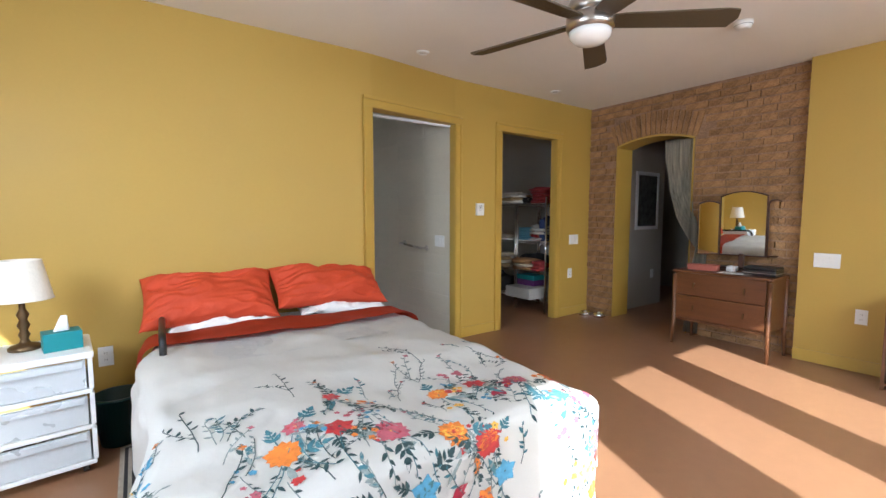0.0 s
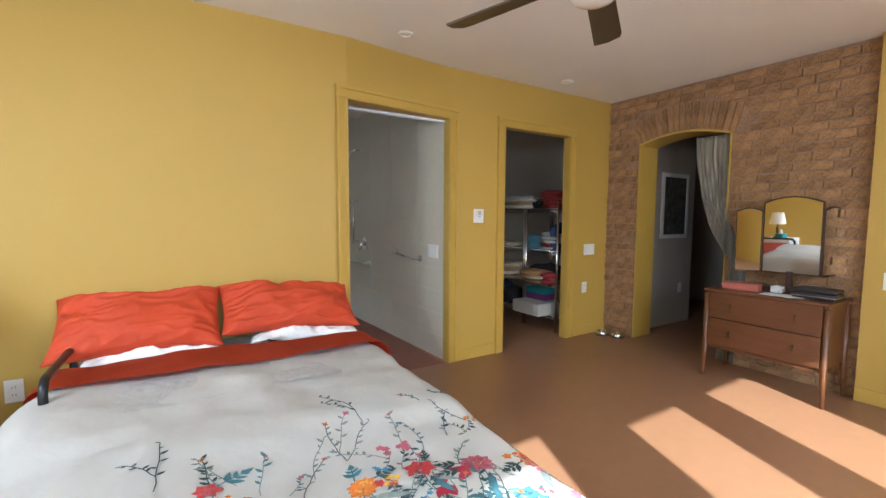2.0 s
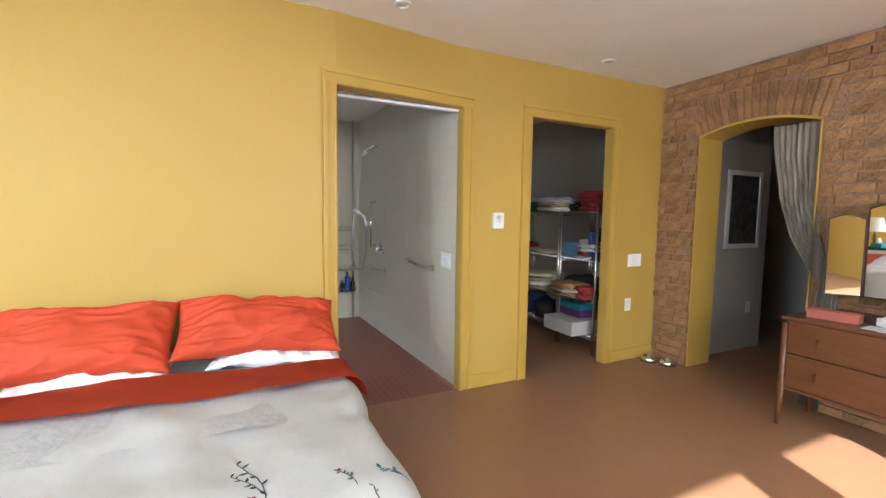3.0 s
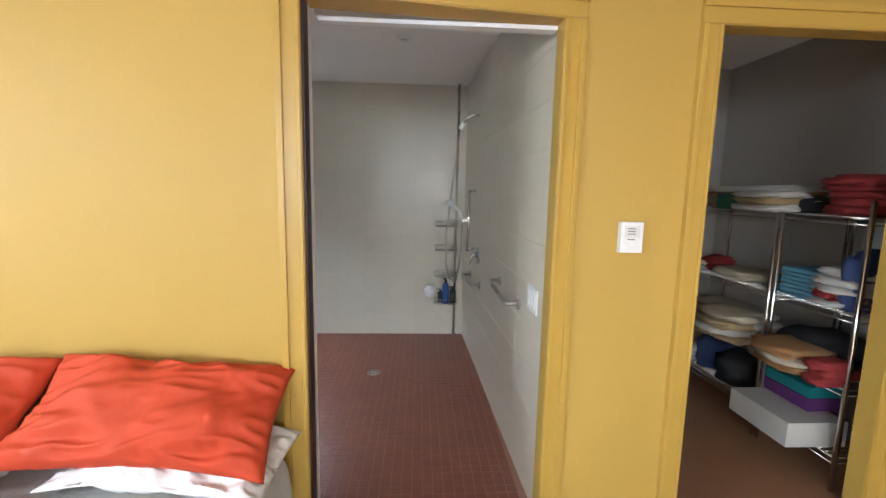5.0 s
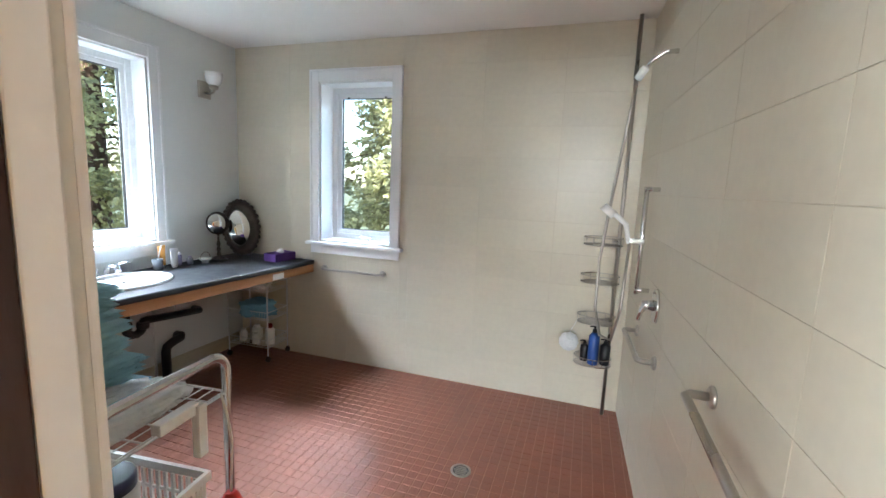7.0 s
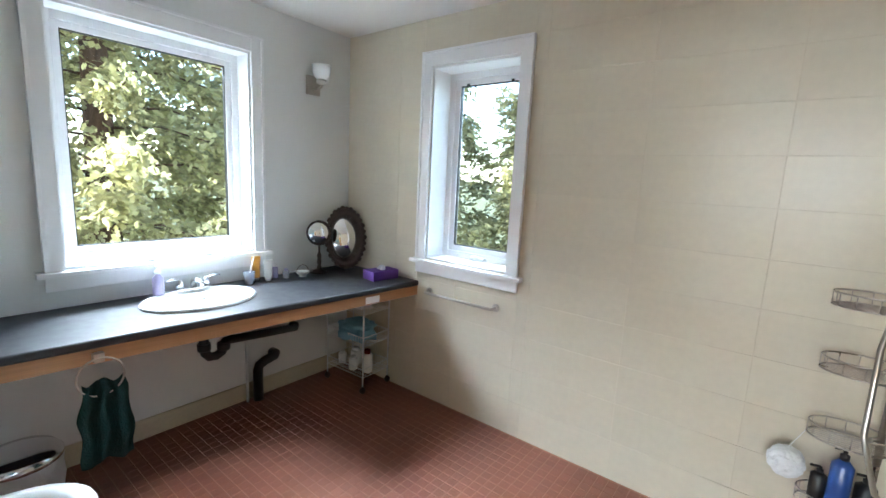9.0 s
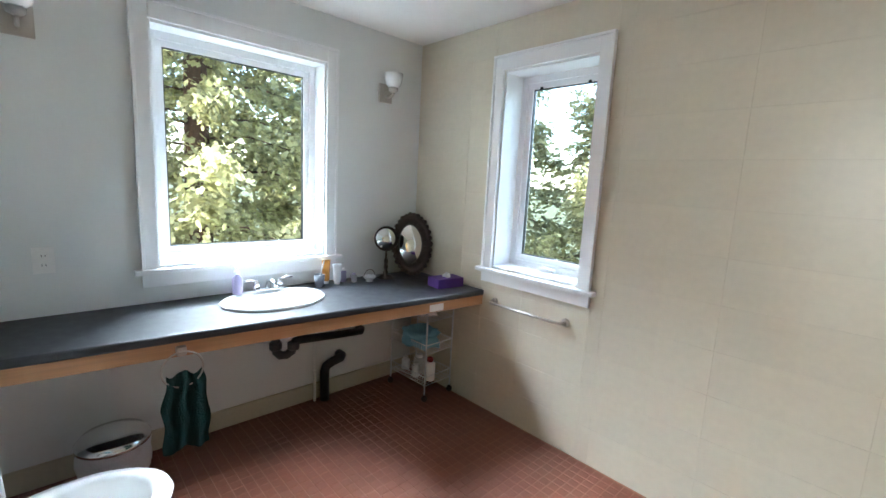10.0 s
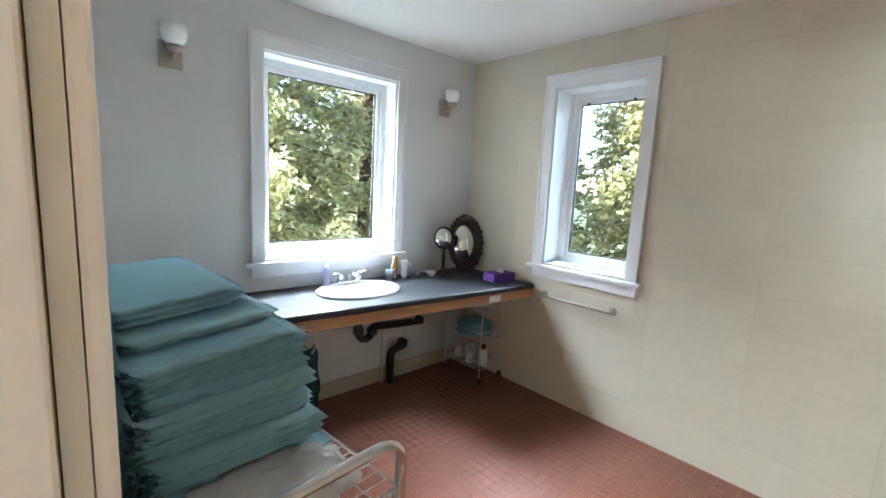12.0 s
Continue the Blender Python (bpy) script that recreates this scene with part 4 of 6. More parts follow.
bmesh.ops.solidify(bm, geom=bm.faces[:], thickness=0.002)
solid("curtain", bm, CURTAIN, "grey green striped curtain drawn aside in the arch", "curtain")

# hall: framed picture, outlet; bowls on the floor
PRINT = material("dark_print", (0.06, 0.06, 0.055), 0.6, vary=0.9, scale=14, grain=0.3, bump=0)
pic = thing("framed_picture", "dark picture in a pale frame on the hall wall", "picture", (5.555, 2.999, 1.385))
part("picture_frame", boxes(((-0.27, -0.02, -0.37), (-0.225, -0.0005, 0.37)), ((0.225, -0.02, -0.37), (0.27, -0.0005, 0.37)), ((-0.225, -0.02, 0.325), (0.225, -0.0005, 0.37)), ((-0.225, -0.02, -0.37), (0.225, -0.0005, -0.325)), bevel=0.003), WHITE_TRIM, pic)
part("print", boxes(((-0.225, -0.012, -0.325), (0.225, -0.002, 0.325))), PRINT, pic, "dark print under glass")
plate("outlet", "white wall outlet in the hall", "outlet", 0.072, 0.115, (5.75, 3.0, 0.42), 0, 1, True)
for x, y in ((4.5, 3.12), (4.56, 2.98)):
    bm = bmesh.new()
    lathe(bm, [(0.075, 0.001), (0.062, 0.03), (0.055, 0.045), (0.048, 0.045), (0.05, 0.015), (0.001, 0.012)], sides=24)
    solid("pet_bowl", bm, CHROME, "small steel pet bowl on the floor", "bowl", (x, y, 0), group="pet bowls")

# low bookcase against the east wall
case = thing("bookcase", "low dark wooden bookcase with a few books", "bookcase", (4.42, 0.33, 0))
part("side", boxes(((-0.15, 0.2, 0), (0.15, 0.22, 0.62)), bevel=0.002), WOOD, case)
part("side", boxes(((-0.15, -0.5, 0), (0.15, -0.48, 0.62)), bevel=0.002), WOOD, case)
for z in (0.03, 0.32, 0.6):
    part("shelf", boxes(((-0.145, -0.479, z), (0.15, 0.199, z + 0.018)), bevel=0.002), WOOD, case)
for k in range(7):
    solid("book", boxes(((-0.08, -0.016, 0), (0.08, 0.016, 0.18 + 0.02 * (k % 3))), bevel=0.002), flat("book_cloth", ((0.02, 0.2, 0.05), (0.3, 0.28, 0.25), (0.25, 0.05, 0.04))[k % 3], 0.6), ("green", "cream", "dark red")[k % 3] + " book standing on a low shelf", "book", (4.38, 0.5 - 0.036 * k, 0.0485), group="books in the bookcase")

# ---- closet shelving ----
def wire_shelving(y0, y1, x0, x1, label):
    t = thing("wire_shelving", label, "shelving", group="closet shelving units")
    for x in (x0, x1):
        for y in (y0 + 0.012, y1 - 0.012):
            part("post", tube(bmesh.new(), [(x, y, 0.0), (x, y, 1.42)], 0.0125, 10), CHROME, t)
    for z in (0.17, 0.52, 0.88, 1.34):
        bm = bmesh.new()
        for dz in (0, -0.03):
            tube(bm, [(x0, y0 + 0.02, z + dz), (x0, y1 - 0.02, z + dz)], 0.004, 6)
            tube(bm, [(x1, y0 + 0.02, z + dz), (x1, y1 - 0.02, z + dz)], 0.004, 6)
            tube(bm, [(x0, y0 + 0.02, z + dz), (x1, y0 + 0.02, z + dz)], 0.004, 6)
            tube(bm, [(x0, y1 - 0.02, z + dz), (x1, y1 - 0.02, z + dz)], 0.004, 6)
        k = y0 + 0.045
        while k < y1 - 0.03:
            tube(bm, [(x0, k, z + 0.003), (x1, k, z + 0.003)], 0.002, 5)
            k += 0.03
        part("wire_shelf", bm, CHROME, t)
    return t


wire_shelving(3.93, 4.9, 4.12, 4.55, "chrome wire shelving loaded with clothes and boxes")
wire_shelving(3.42, 3.92, 4.12, 4.55, "chrome wire shelving beside the closet doorway")
CL = {n: flat("closet_" + n, c, 0.85) for n, c in (("tan", (0.28, 0.15, 0.06)), ("cream", (0.4, 0.35, 0.26)), ("black", (0.015, 0.015, 0.017)), ("red", (0.2, 0.015, 0.015)), ("white", (0.45, 0.44, 0.4)), ("blue", (0.13, 0.33, 0.45)), ("green", (0.01, 0.09, 0.05)), ("purple", (0.1, 0.02, 0.13)), ("teal", (0.01, 0.18, 0.19)), ("khaki", (0.27, 0.2, 0.1)), ("navy", (0.03, 0.05, 0.14)))}
SH = [0.178, 0.528, 0.888, 1.348]
PILES = [("tan", 4.33, 4.35, 3, (0.34, 0.75, 0.2)), ("white", 4.10, 4.0, 3, (0.24, 0.34, 0.16)), ("red", 4.34, 3.62, 3, (0.34, 0.3, 0.26)), ("black", 4.3, 4.02, 3, (0.3, 0.2, 0.1)),
         ("white", 4.28, 4.7, 2, (0.26, 0.24, 0.09)), ("red", 4.3, 4.62, 2, (0.2, 0.16, 0.12)), ("cream", 4.3, 4.32, 2, (0.3, 0.4, 0.08)), ("white", 4.28, 3.6, 2, (0.32, 0.3, 0.26)), ("red", 4.2, 3.62, 2, (0.16, 0.12, 0.2)), ("navy", 4.24, 3.5, 2, (0.2, 0.1, 0.3)),
         ("cream", 4.28, 4.55, 1, (0.34, 0.46, 0.2)), ("khaki", 4.10, 4.2, 1, (0.36, 0.36, 0.22)), ("white", 4.22, 4.1, 1, (0.22, 0.22, 0.17)), ("black", 4.32, 3.76, 1, (0.34, 0.3, 0.2)), ("tan", 4.10, 3.72, 1, (0.36, 0.32, 0.18)), ("cream", 4.22, 3.85, 1, (0.22, 0.14, 0.12)), ("red", 4.10, 3.5, 1, (0.2, 0.12, 0.16)),
         ("black", 4.28, 4.25, 0, (0.3, 0.26, 0.24)), ("navy", 4.3, 4.5, 0, (0.26, 0.26, 0.28)), ("white", 4.10, 4.72, 0, (0.26, 0.2, 0.16))]
rng = random.Random(21)
for k, (c, x, y, s, size) in enumerate(PILES):
    layers = 1 if c in ("black", "navy") else max(1, round(size[2] / 0.055))
    z = SH[s]
    for q in range(layers):
        tone = c if q % 2 == 0 or c == "red" else rng.choice((c, "cream", "khaki", "white"))
        high = size[2] / layers * rng.uniform(0.8, 1.1)
        lump("folded_garment", f"crumpled {tone} garment folded on a wire shelf", "garment", CL[tone], (x + rng.uniform(-0.02, 0.02), y + rng.uniform(-0.02, 0.02), z), (size[0] * rng.uniform(0.85, 1.05), size[1] * rng.uniform(0.85, 1.05), high), k * 2.3 + q, rng.uniform(-8, 8), "clothes in the closet", 3)
        z += high * 0.78
for k in range(7):
    solid("folded_pad", boxes(((-0.13, -0.11, 0), (0.13, 0.11, 0.021)), bevel=0.008), CL["blue"], "folded pale blue absorbent pad on a shelf", "pad", (4.28, 3.8, 0.888 + k * 0.0225), 3 * ((k * 7) % 5 - 2), group="blue pads in the closet")
for c, x, y, z, sz, label in (("green", 4.22, 4.32, SH[3], (0.2, 0.3, 0.1), "dark green shoe box on the top shelf"), ("white", 4.10, 3.72, SH[0], (0.32, 0.4, 0.13), "white cardboard box on the bottom shelf"), ("purple", 4.24, 3.78, SH[0] + 0.131, (0.2, 0.3, 0.07), "flat purple box on the white box"), ("teal", 4.24, 3.78, SH[0] + 0.202, (0.19, 0.29, 0.06), "flat teal box on the purple one")):
    solid("storage_box", boxes(((-sz[0] / 2, -sz[1] / 2, 0), (sz[0] / 2, sz[1] / 2, sz[2])), bevel=0.004), CL[c], label, "box", (x, y, z))

# ---- bathroom: vanity counter ----
LAMINATE = material("black_laminate", (0.022, 0.023, 0.027), 0.42, vary=0.12, scale=20, grain=0.2, grain_scale=300, bump=0.01)
PINE = material("pine_apron", (0.42, 0.22, 0.1), 0.5, vary=0.1, scale=3, grain=0.12, grain_scale=25, stretch=(1, 0.12, 6))
CERAMIC = material("white_ceramic", (0.83, 0.83, 0.82), 0.08, vary=0.01, grain=0.0, bump=0, coat=0.3)
FL, FR, CT = -0.012, 0.24, 0.79          # counter front at its two ends, its top
bm = slab((WX + 0.001, 3.26), (FL, 3.26), (FR, FY - 0.002), (WX + 0.001, FY - 0.002), CT - 0.036, CT)
bmesh.ops.bevel(bm, geom=bm.edges[:], offset=0.012, segments=3, affect="EDGES", profile=0.6)
counter = solid("vanity_counter", bm, LAMINATE, "long black laminate vanity counter", "counter")
ap = slab((FL - 0.03, 3.27), (FL - 0.012, 3.27), (FR - 0.012, FY - 0.004), (FR - 0.03, FY - 0.004), CT - 0.098, CT - 0.037)
part("apron", ap, PINE, counter, "pale pine apron board")
part("label_card", slab((0.182, 5.35), (0.188, 5.35), (0.199, 5.45), (0.193, 5.45), CT - 0.092, CT - 0.05), WHITE_PLASTIC, counter, "small white card")
SX, SY = -0.21, 4.60
sink = thing("sink", "oval white drop-in sink in the counter", "sink", (SX, SY, CT))
bm = bmesh.new()
lathe(bm, [(0.235, 0.001), (0.238, 0.01), (0.225, 0.019), (0.205, 0.02), (0.19, 0.012), (0.17, 0.0065), (0.1, 0.004), (0.03, 0.003), (0.002, 0.003)], sides=48, sx=0.86, sy=1.13, cap=False)
part("basin", bm, CERAMIC, sink)
part("drain", lathe(bmesh.new(), [(0.022, 0.0045), (0.02, 0.008), (0.002, 0.007)], sides=20, cap=False), CHROME, sink)
tap = thing("faucet", "chrome centre-set faucet with two lever handles", "faucet", (SX - 0.17, SY + 0.03, CT + 0.019))
part("base", boxes(((-0.025, -0.08, 0), (0.025, 0.08, 0.014)), bevel=0.006), CHROME, tap)
bm = bmesh.new()
tube(bm, [(0, 0, 0.012), (0.005, 0, 0.045), (0.04, 0, 0.062), (0.1, 0, 0.05), (0.108, 0, 0.038)], [0.016, 0.014, 0.012, 0.01, 0.009], 12)
part("spout", bm, CHROME, tap)
for s in (-1, 1):
    bm = bmesh.new()
    lathe(bm, [(0.02, 0.012), (0.016, 0.04), (0.012, 0.055), (0.003, 0.06)], (0, s * 0.065, 0), 16)
    tube(bm, [(0, s * 0.065, 0.055), (0.01, s * 0.1, 0.066), (0.012, s * 0.135, 0.062)], [0.008, 0.007, 0.005], 8)
    part("lever", bm, CHROME, tap)
CLEARP = material("clear_plastic", (0.75, 0.78, 0.85), 0.1, vary=0.02, grain=0, bump=0, Transmission_Weight=0.7, IOR=1.3)
LAV = flat("lavender_liquid", (0.3, 0.27, 0.42), 0.3)
PUR = flat("purple_card", (0.1, 0.035, 0.22), 0.6)
soap = thing("soap_bottle", "clear pump bottle of lavender soap", "bottle", (SX - 0.155, SY - 0.14, CT + 0.02))
part("bottle", lathe(bmesh.new(), [(0.024, 0), (0.026, 0.01), (0.026, 0.085), (0.012, 0.1), (0.012, 0.108)], sides=20), LAV, soap)
bm = bmesh.new()
lathe(bm, [(0.014, 0.108), (0.014, 0.122), (0.005, 0.124), (0.005, 0.145), (0.01, 0.146), (0.01, 0.152)], sides=14)
tube(bm, [(0, 0, 0.148), (0.035, 0.0, 0.144)], 0.004, 8)
part("pump", bm, WHITE_PLASTIC, soap)


def small_bottle(at, r, h, mat, label, cap_mat=None):
    t = thing("toiletry_bottle", label, "toiletry", at, group="toiletries on the counter")
    part("body", lathe(bmesh.new(), [(r * 0.9, 0), (r, 0.005), (r, h * 0.75), (r * 0.6, h * 0.82)], sides=18), mat, t)
    part("cap", lathe(bmesh.new(), [(r * 0.6, h * 0.821), (r * 0.6, h * 0.99), (r * 0.5, h)], sides=16), cap_mat or WHITE_PLASTIC, t)


ORANGE = flat("orange_tube", (0.6, 0.27, 0.04), 0.35)
tumbler = thing("tumbler", "clear tumbler holding toothbrushes", "tumbler", (-0.36, 4.93, CT))
part("glass", lathe(bmesh.new(), [(0.026, 0), (0.033, 0.075), (0.0315, 0.075), (0.0245, 0.004)], sides=24), CLEARP, tumbler)
part("toothbrush", tube(bmesh.new(), [(0.0, -0.015, 0.006), (0.0, 0.032, 0.16)], 0.004, 6), WHITE_PLASTIC, tumbler)
for k, (y, x, h, m, lab) in enumerate(((5.0, -0.41, 0.15, ORANGE, "orange and white cream tube standing on its cap"), (5.05, -0.36, 0.13, WHITE_PLASTIC, "white toothpaste tube standing on its cap"))):
    t = thing("cream_tube", lab, "toiletry", (x, y, CT))
    bm = bmesh.new()
    rows = [[bm.verts.new((0.022 * (1 - 0.85 * q) * math.cos(a), (0.022 + 0.008 * q) * math.sin(a), 0.02 + (h - 0.02) * q)) for a in (2 * math.pi * j / 16 for j in range(16))] for q in (0, 0.25, 0.5, 0.75, 1.0)]
    for a, b in zip(rows, rows[1:]):
        for j in range(16):
            bm.faces.new((a[j], a[(j + 1) % 16], b[(j + 1) % 16], b[j])).smooth = True
    bm.faces.new(rows[-1])
    part("tube", bm, m, t)
    part("cap", lathe(bmesh.new(), [(0.016, 0), (0.02, 0.0195)], sides=16), WHITE_PLASTIC, t)
small_bottle((-0.4, 5.12, CT), 0.017, 0.09, LAV, "small lavender bottle with a white cap")
small_bottle((-0.36, 5.17, CT), 0.02, 0.06, CLEARP, "short clear jar with a purple lid", LAV)
dish = thing("soap_dish", "small white footed dish with a wire handle", "dish", (-0.33, 5.27, CT))
part("bowl", lathe(bmesh.new(), [(0.025, 0), (0.02, 0.01), (0.035, 0.02), (0.045, 0.035), (0.042, 0.035), (0.03, 0.022), (0.002, 0.02)], sides=24), CERAMIC, dish)
part("handle", tube(bmesh.new(), arc((0, 0, 0.035), 0.042, 0, 180, 14, (0, 1, 0), (0, 0, 1)), 0.002, 6), BRONZE, dish)

PEWTER = material("dark_pewter", (0.05, 0.035, 0.03), 0.35, 0.6, vary=0.25, scale=20, grain=0.15, bump=0.3, bump_scale=60)
sm = thing("shaving_mirror", "round swivel mirror on a turned pewter stand", "mirror", (-0.36, 5.42, CT), -22)
part("stand", lathe(bmesh.new(), [(0.06, 0), (0.062, 0.006), (0.04, 0.012), (0.042, 0.018), (0.012, 0.024), (0.016, 0.04), (0.01, 0.055), (0.016, 0.075), (0.01, 0.095), (0.015, 0.115), (0.008, 0.14), (0.007, 0.186)], sides=20), PEWTER, sm)
bm = lathe(bmesh.new(), [(0.002, -0.006), (0.082, -0.006), (0.085, 0.0), (0.082, 0.006), (0.078, 0.006), (0.078, 0.004)], sides=36, cap=False)
bm.transform(pose(0, 0, 0.27, 84, 0, 90))
part("rim", bm, PEWTER, sm)
bm = lathe(bmesh.new(), [(0.001, 0.0045), (0.078, 0.0045), (0.078, 0.003)], sides=36)
bm.transform(pose(0, 0, 0.27, 84, 0, 90))
part("glass", bm, MIRROR, sm, "silvered mirror glass")
om = thing("oval_mirror", "oval mirror in an ornate dark frame leaning in the corner", "mirror", (-0.34, 5.625, CT), -24)
TILT_M = pose(0, 0, 0.225, 80, 0, 90) @ Matrix.Diagonal((1.12, 1.18, 1, 1))
bm = lathe(bmesh.new(), [(0.09, 0.0), (0.125, 0.0), (0.128, 0.012), (0.11, 0.022), (0.1, 0.012), (0.096, 0.006)], sides=48, sx=0.98, sy=1.42, cap=False)
bm.transform(TILT_M)
fr = part("frame", bm, PEWTER, om)
for k in range(30):
    a = 2 * math.pi * k / 30
    bm = bmesh.new()
    bmesh.ops.create_icosphere(bm, subdivisions=1, radius=0.014 if k % 2 else 0.018)
    bm.transform(TILT_M @ Matrix.Translation((0.124 * math.cos(a), 0.178 * math.sin(a), 0.012)) @ pose(0, 0, 0, 0, 0, math.degrees(a)) @ Matrix.Diagonal((0.8, 1, 0.6, 1)))
    part("scroll", bm, PEWTER, fr)
bm = lathe(bmesh.new(), [(0.001, 0.008), (0.1, 0.008), (0.1, 0.004)], sides=48, sx=0.97, sy=1.42)
bm.transform(TILT_M)
part("glass", bm, MIRROR, om, "silvered mirror glass")
tissue_box("tissue_box", "purple cardboard tissue box on the counter", PUR, (0.03, 5.62, CT), (0.12, 0.2, 0.06), -8, 0.006)

# plumbing under the counter
ABS = flat("black_pipe", (0.01, 0.01, 0.011), 0.35)
trap = thing("drain_pipe", "black plastic drain pipe with a trap under the sink", "pipe")
bm = bmesh.new()
tube(bm, [(-0.21, 4.6, 0.68), (-0.21, 4.6, 0.53), (-0.21, 4.605, 0.5), (-0.21, 4.625, 0.475), (-0.21, 4.66, 0.47), (-0.21, 4.69, 0.485), (-0.215, 4.7, 0.51), (-0.22, 4.715, 0.535), (-0.235, 4.75, 0.53), (-0.30, 5.0, 0.485), (-0.385, 5.25, 0.435), (-0.44, 5.29, 0.426), (WX, 5.29, 0.425)], 0.024, 14)
part("pipe", bm, ABS, trap)
for y, z in ((4.6, 0.535), (4.7, 0.515)):
    part("coupling", lathe(bmesh.new(), [(0.031, 0), (0.033, 0.01), (0.033, 0.03), (0.031, 0.04)], (-0.21, y, z - 0.02), 18), ABS, trap)
part("tailpiece", tube(bmesh.new(), [(-0.21, 4.6, 0.681), (-0.21, 4.6, CT - 0.037)], 0.016, 12), CHROME, trap, "chrome tailpiece")
bm = bmesh.new()
tube(bm, [(WX, 5.14, 0.27), (-0.44, 5.14, 0.27), (-0.43, 5.13, 0.265), (-0.43, 5.06, 0.25), (-0.43, 5.02, 0.23), (-0.43, 5.01, 0.2), (-0.43, 5.01, 0.0)], 0.03, 14)
solid("floor_pipe", bm, ABS, "black plastic pipe stub rising from the floor", "pipe")
solid("supply_pipe", tube(bmesh.new(), [(-0.45, 4.95, 0.0), (-0.45, 4.95, CT - 0.04)], 0.009, 8), BATH_WHITE, "thin white supply pipe under the counter", "pipe")
solid("supply_pipe", tube(bmesh.new(), [(-0.45, 5.12, 0.4), (-0.45, 5.12, CT - 0.04)], 0.009, 8), BATH_WHITE, "thin white supply pipe under the counter", "pipe")

# towel ring and towel
TOWEL = material("dark_green_terry", (0.008, 0.055, 0.05), 0.95, vary=0.2, scale=20, grain=0.3, grain_scale=200, bump=0.9, bump_scale=180)
tx = FL + (FR - FL) * (4.10 - 3.26) / 2.5 - 0.012
ring = thing("towel_ring", "nickel towel ring on the counter's apron", "towel ring", (tx, 4.10, 0.722))
part("mount", boxes(((0, -0.018, -0.018), (0.03, 0.018, 0.018)), bevel=0.006), STEEL, ring)
part("ring", tube(bmesh.new(), arc((0.03, 0, -0.075), 0.075, 0, 348, 29, (0, 1, 0), (0, 0, 1)), 0.004, 8, closed=True), STEEL, ring)
bm = bmesh.new()
rows = []
for j in range(25):
    z = 0.632 - 0.33 * j / 24
    wv = 0.055 + 0.016 * min(1, j / 10)
    rows.append([bm.verts.new((tx + 0.03 + 0.006 * math.sin(k * 0.9 + j * 0.05) + 0.01 * noise.noise(Vector((k * 0.4, j * 0.2, 1))) + (0.008 if j > 2 else 0), 4.105 + 1.2 * wv * (k / 10 - 1) + 0.006 * math.sin(j * 0.5), z - 0.012 * math.sin(k * 0.5))) for k in range(21)])
for a, b in zip(rows, rows[1:]):
    for k in range(20):
        bm.faces.new((a[k], a[k + 1], b[k + 1], b[k])).smooth = True
bmesh.ops.solidify(bm, geom=bm.faces[:], thickness=0.02)
solid("hand_towel", bm, TOWEL, "dark green hand towel hanging from a ring", "towel")

# bin under the counter
can = thing("pedal_bin", "steel lidded bin lined with a clear bag", "bin", (-0.24, 3.89, 0))
part("body", lathe(bmesh.new(), [(0.11, 0), (0.115, 0.01), (0.128, 0.24), (0.126, 0.24)], sides=36), WHITE_PLASTIC, can)
bm = lathe(bmesh.new(), [(0.131, 0.11), (0.136, 0.16), (0.133, 0.2), (0.134, 0.24), (0.13, 0.246)], sides=36, cap=False)
for v in bm.verts:
    v.co += Vector((v.co.x, v.co.y, 0)).normalized() * 0.012 * noise.noise(v.co * 22)
part("liner", bm, material("bag_film", (0.75, 0.76, 0.76), 0.3, vary=0.02, grain=0, bump=0.6, bump_scale=20, Transmission_Weight=0.5), can, "crumpled clear bin liner")
part("lid", lathe(bmesh.new(), [(0.139, 0.248), (0.139, 0.262), (0.12, 0.285), (0.06, 0.296), (0.002, 0.298)], sides=36), CHROME, can, "domed steel lid")


# ---- rolling wire carts ----
WIRE = flat("white_coated_wire", (0.68, 0.7, 0.72), 0.4)
WHEEL = flat("dark_caster", (0.03, 0.015, 0.012), 0.5)


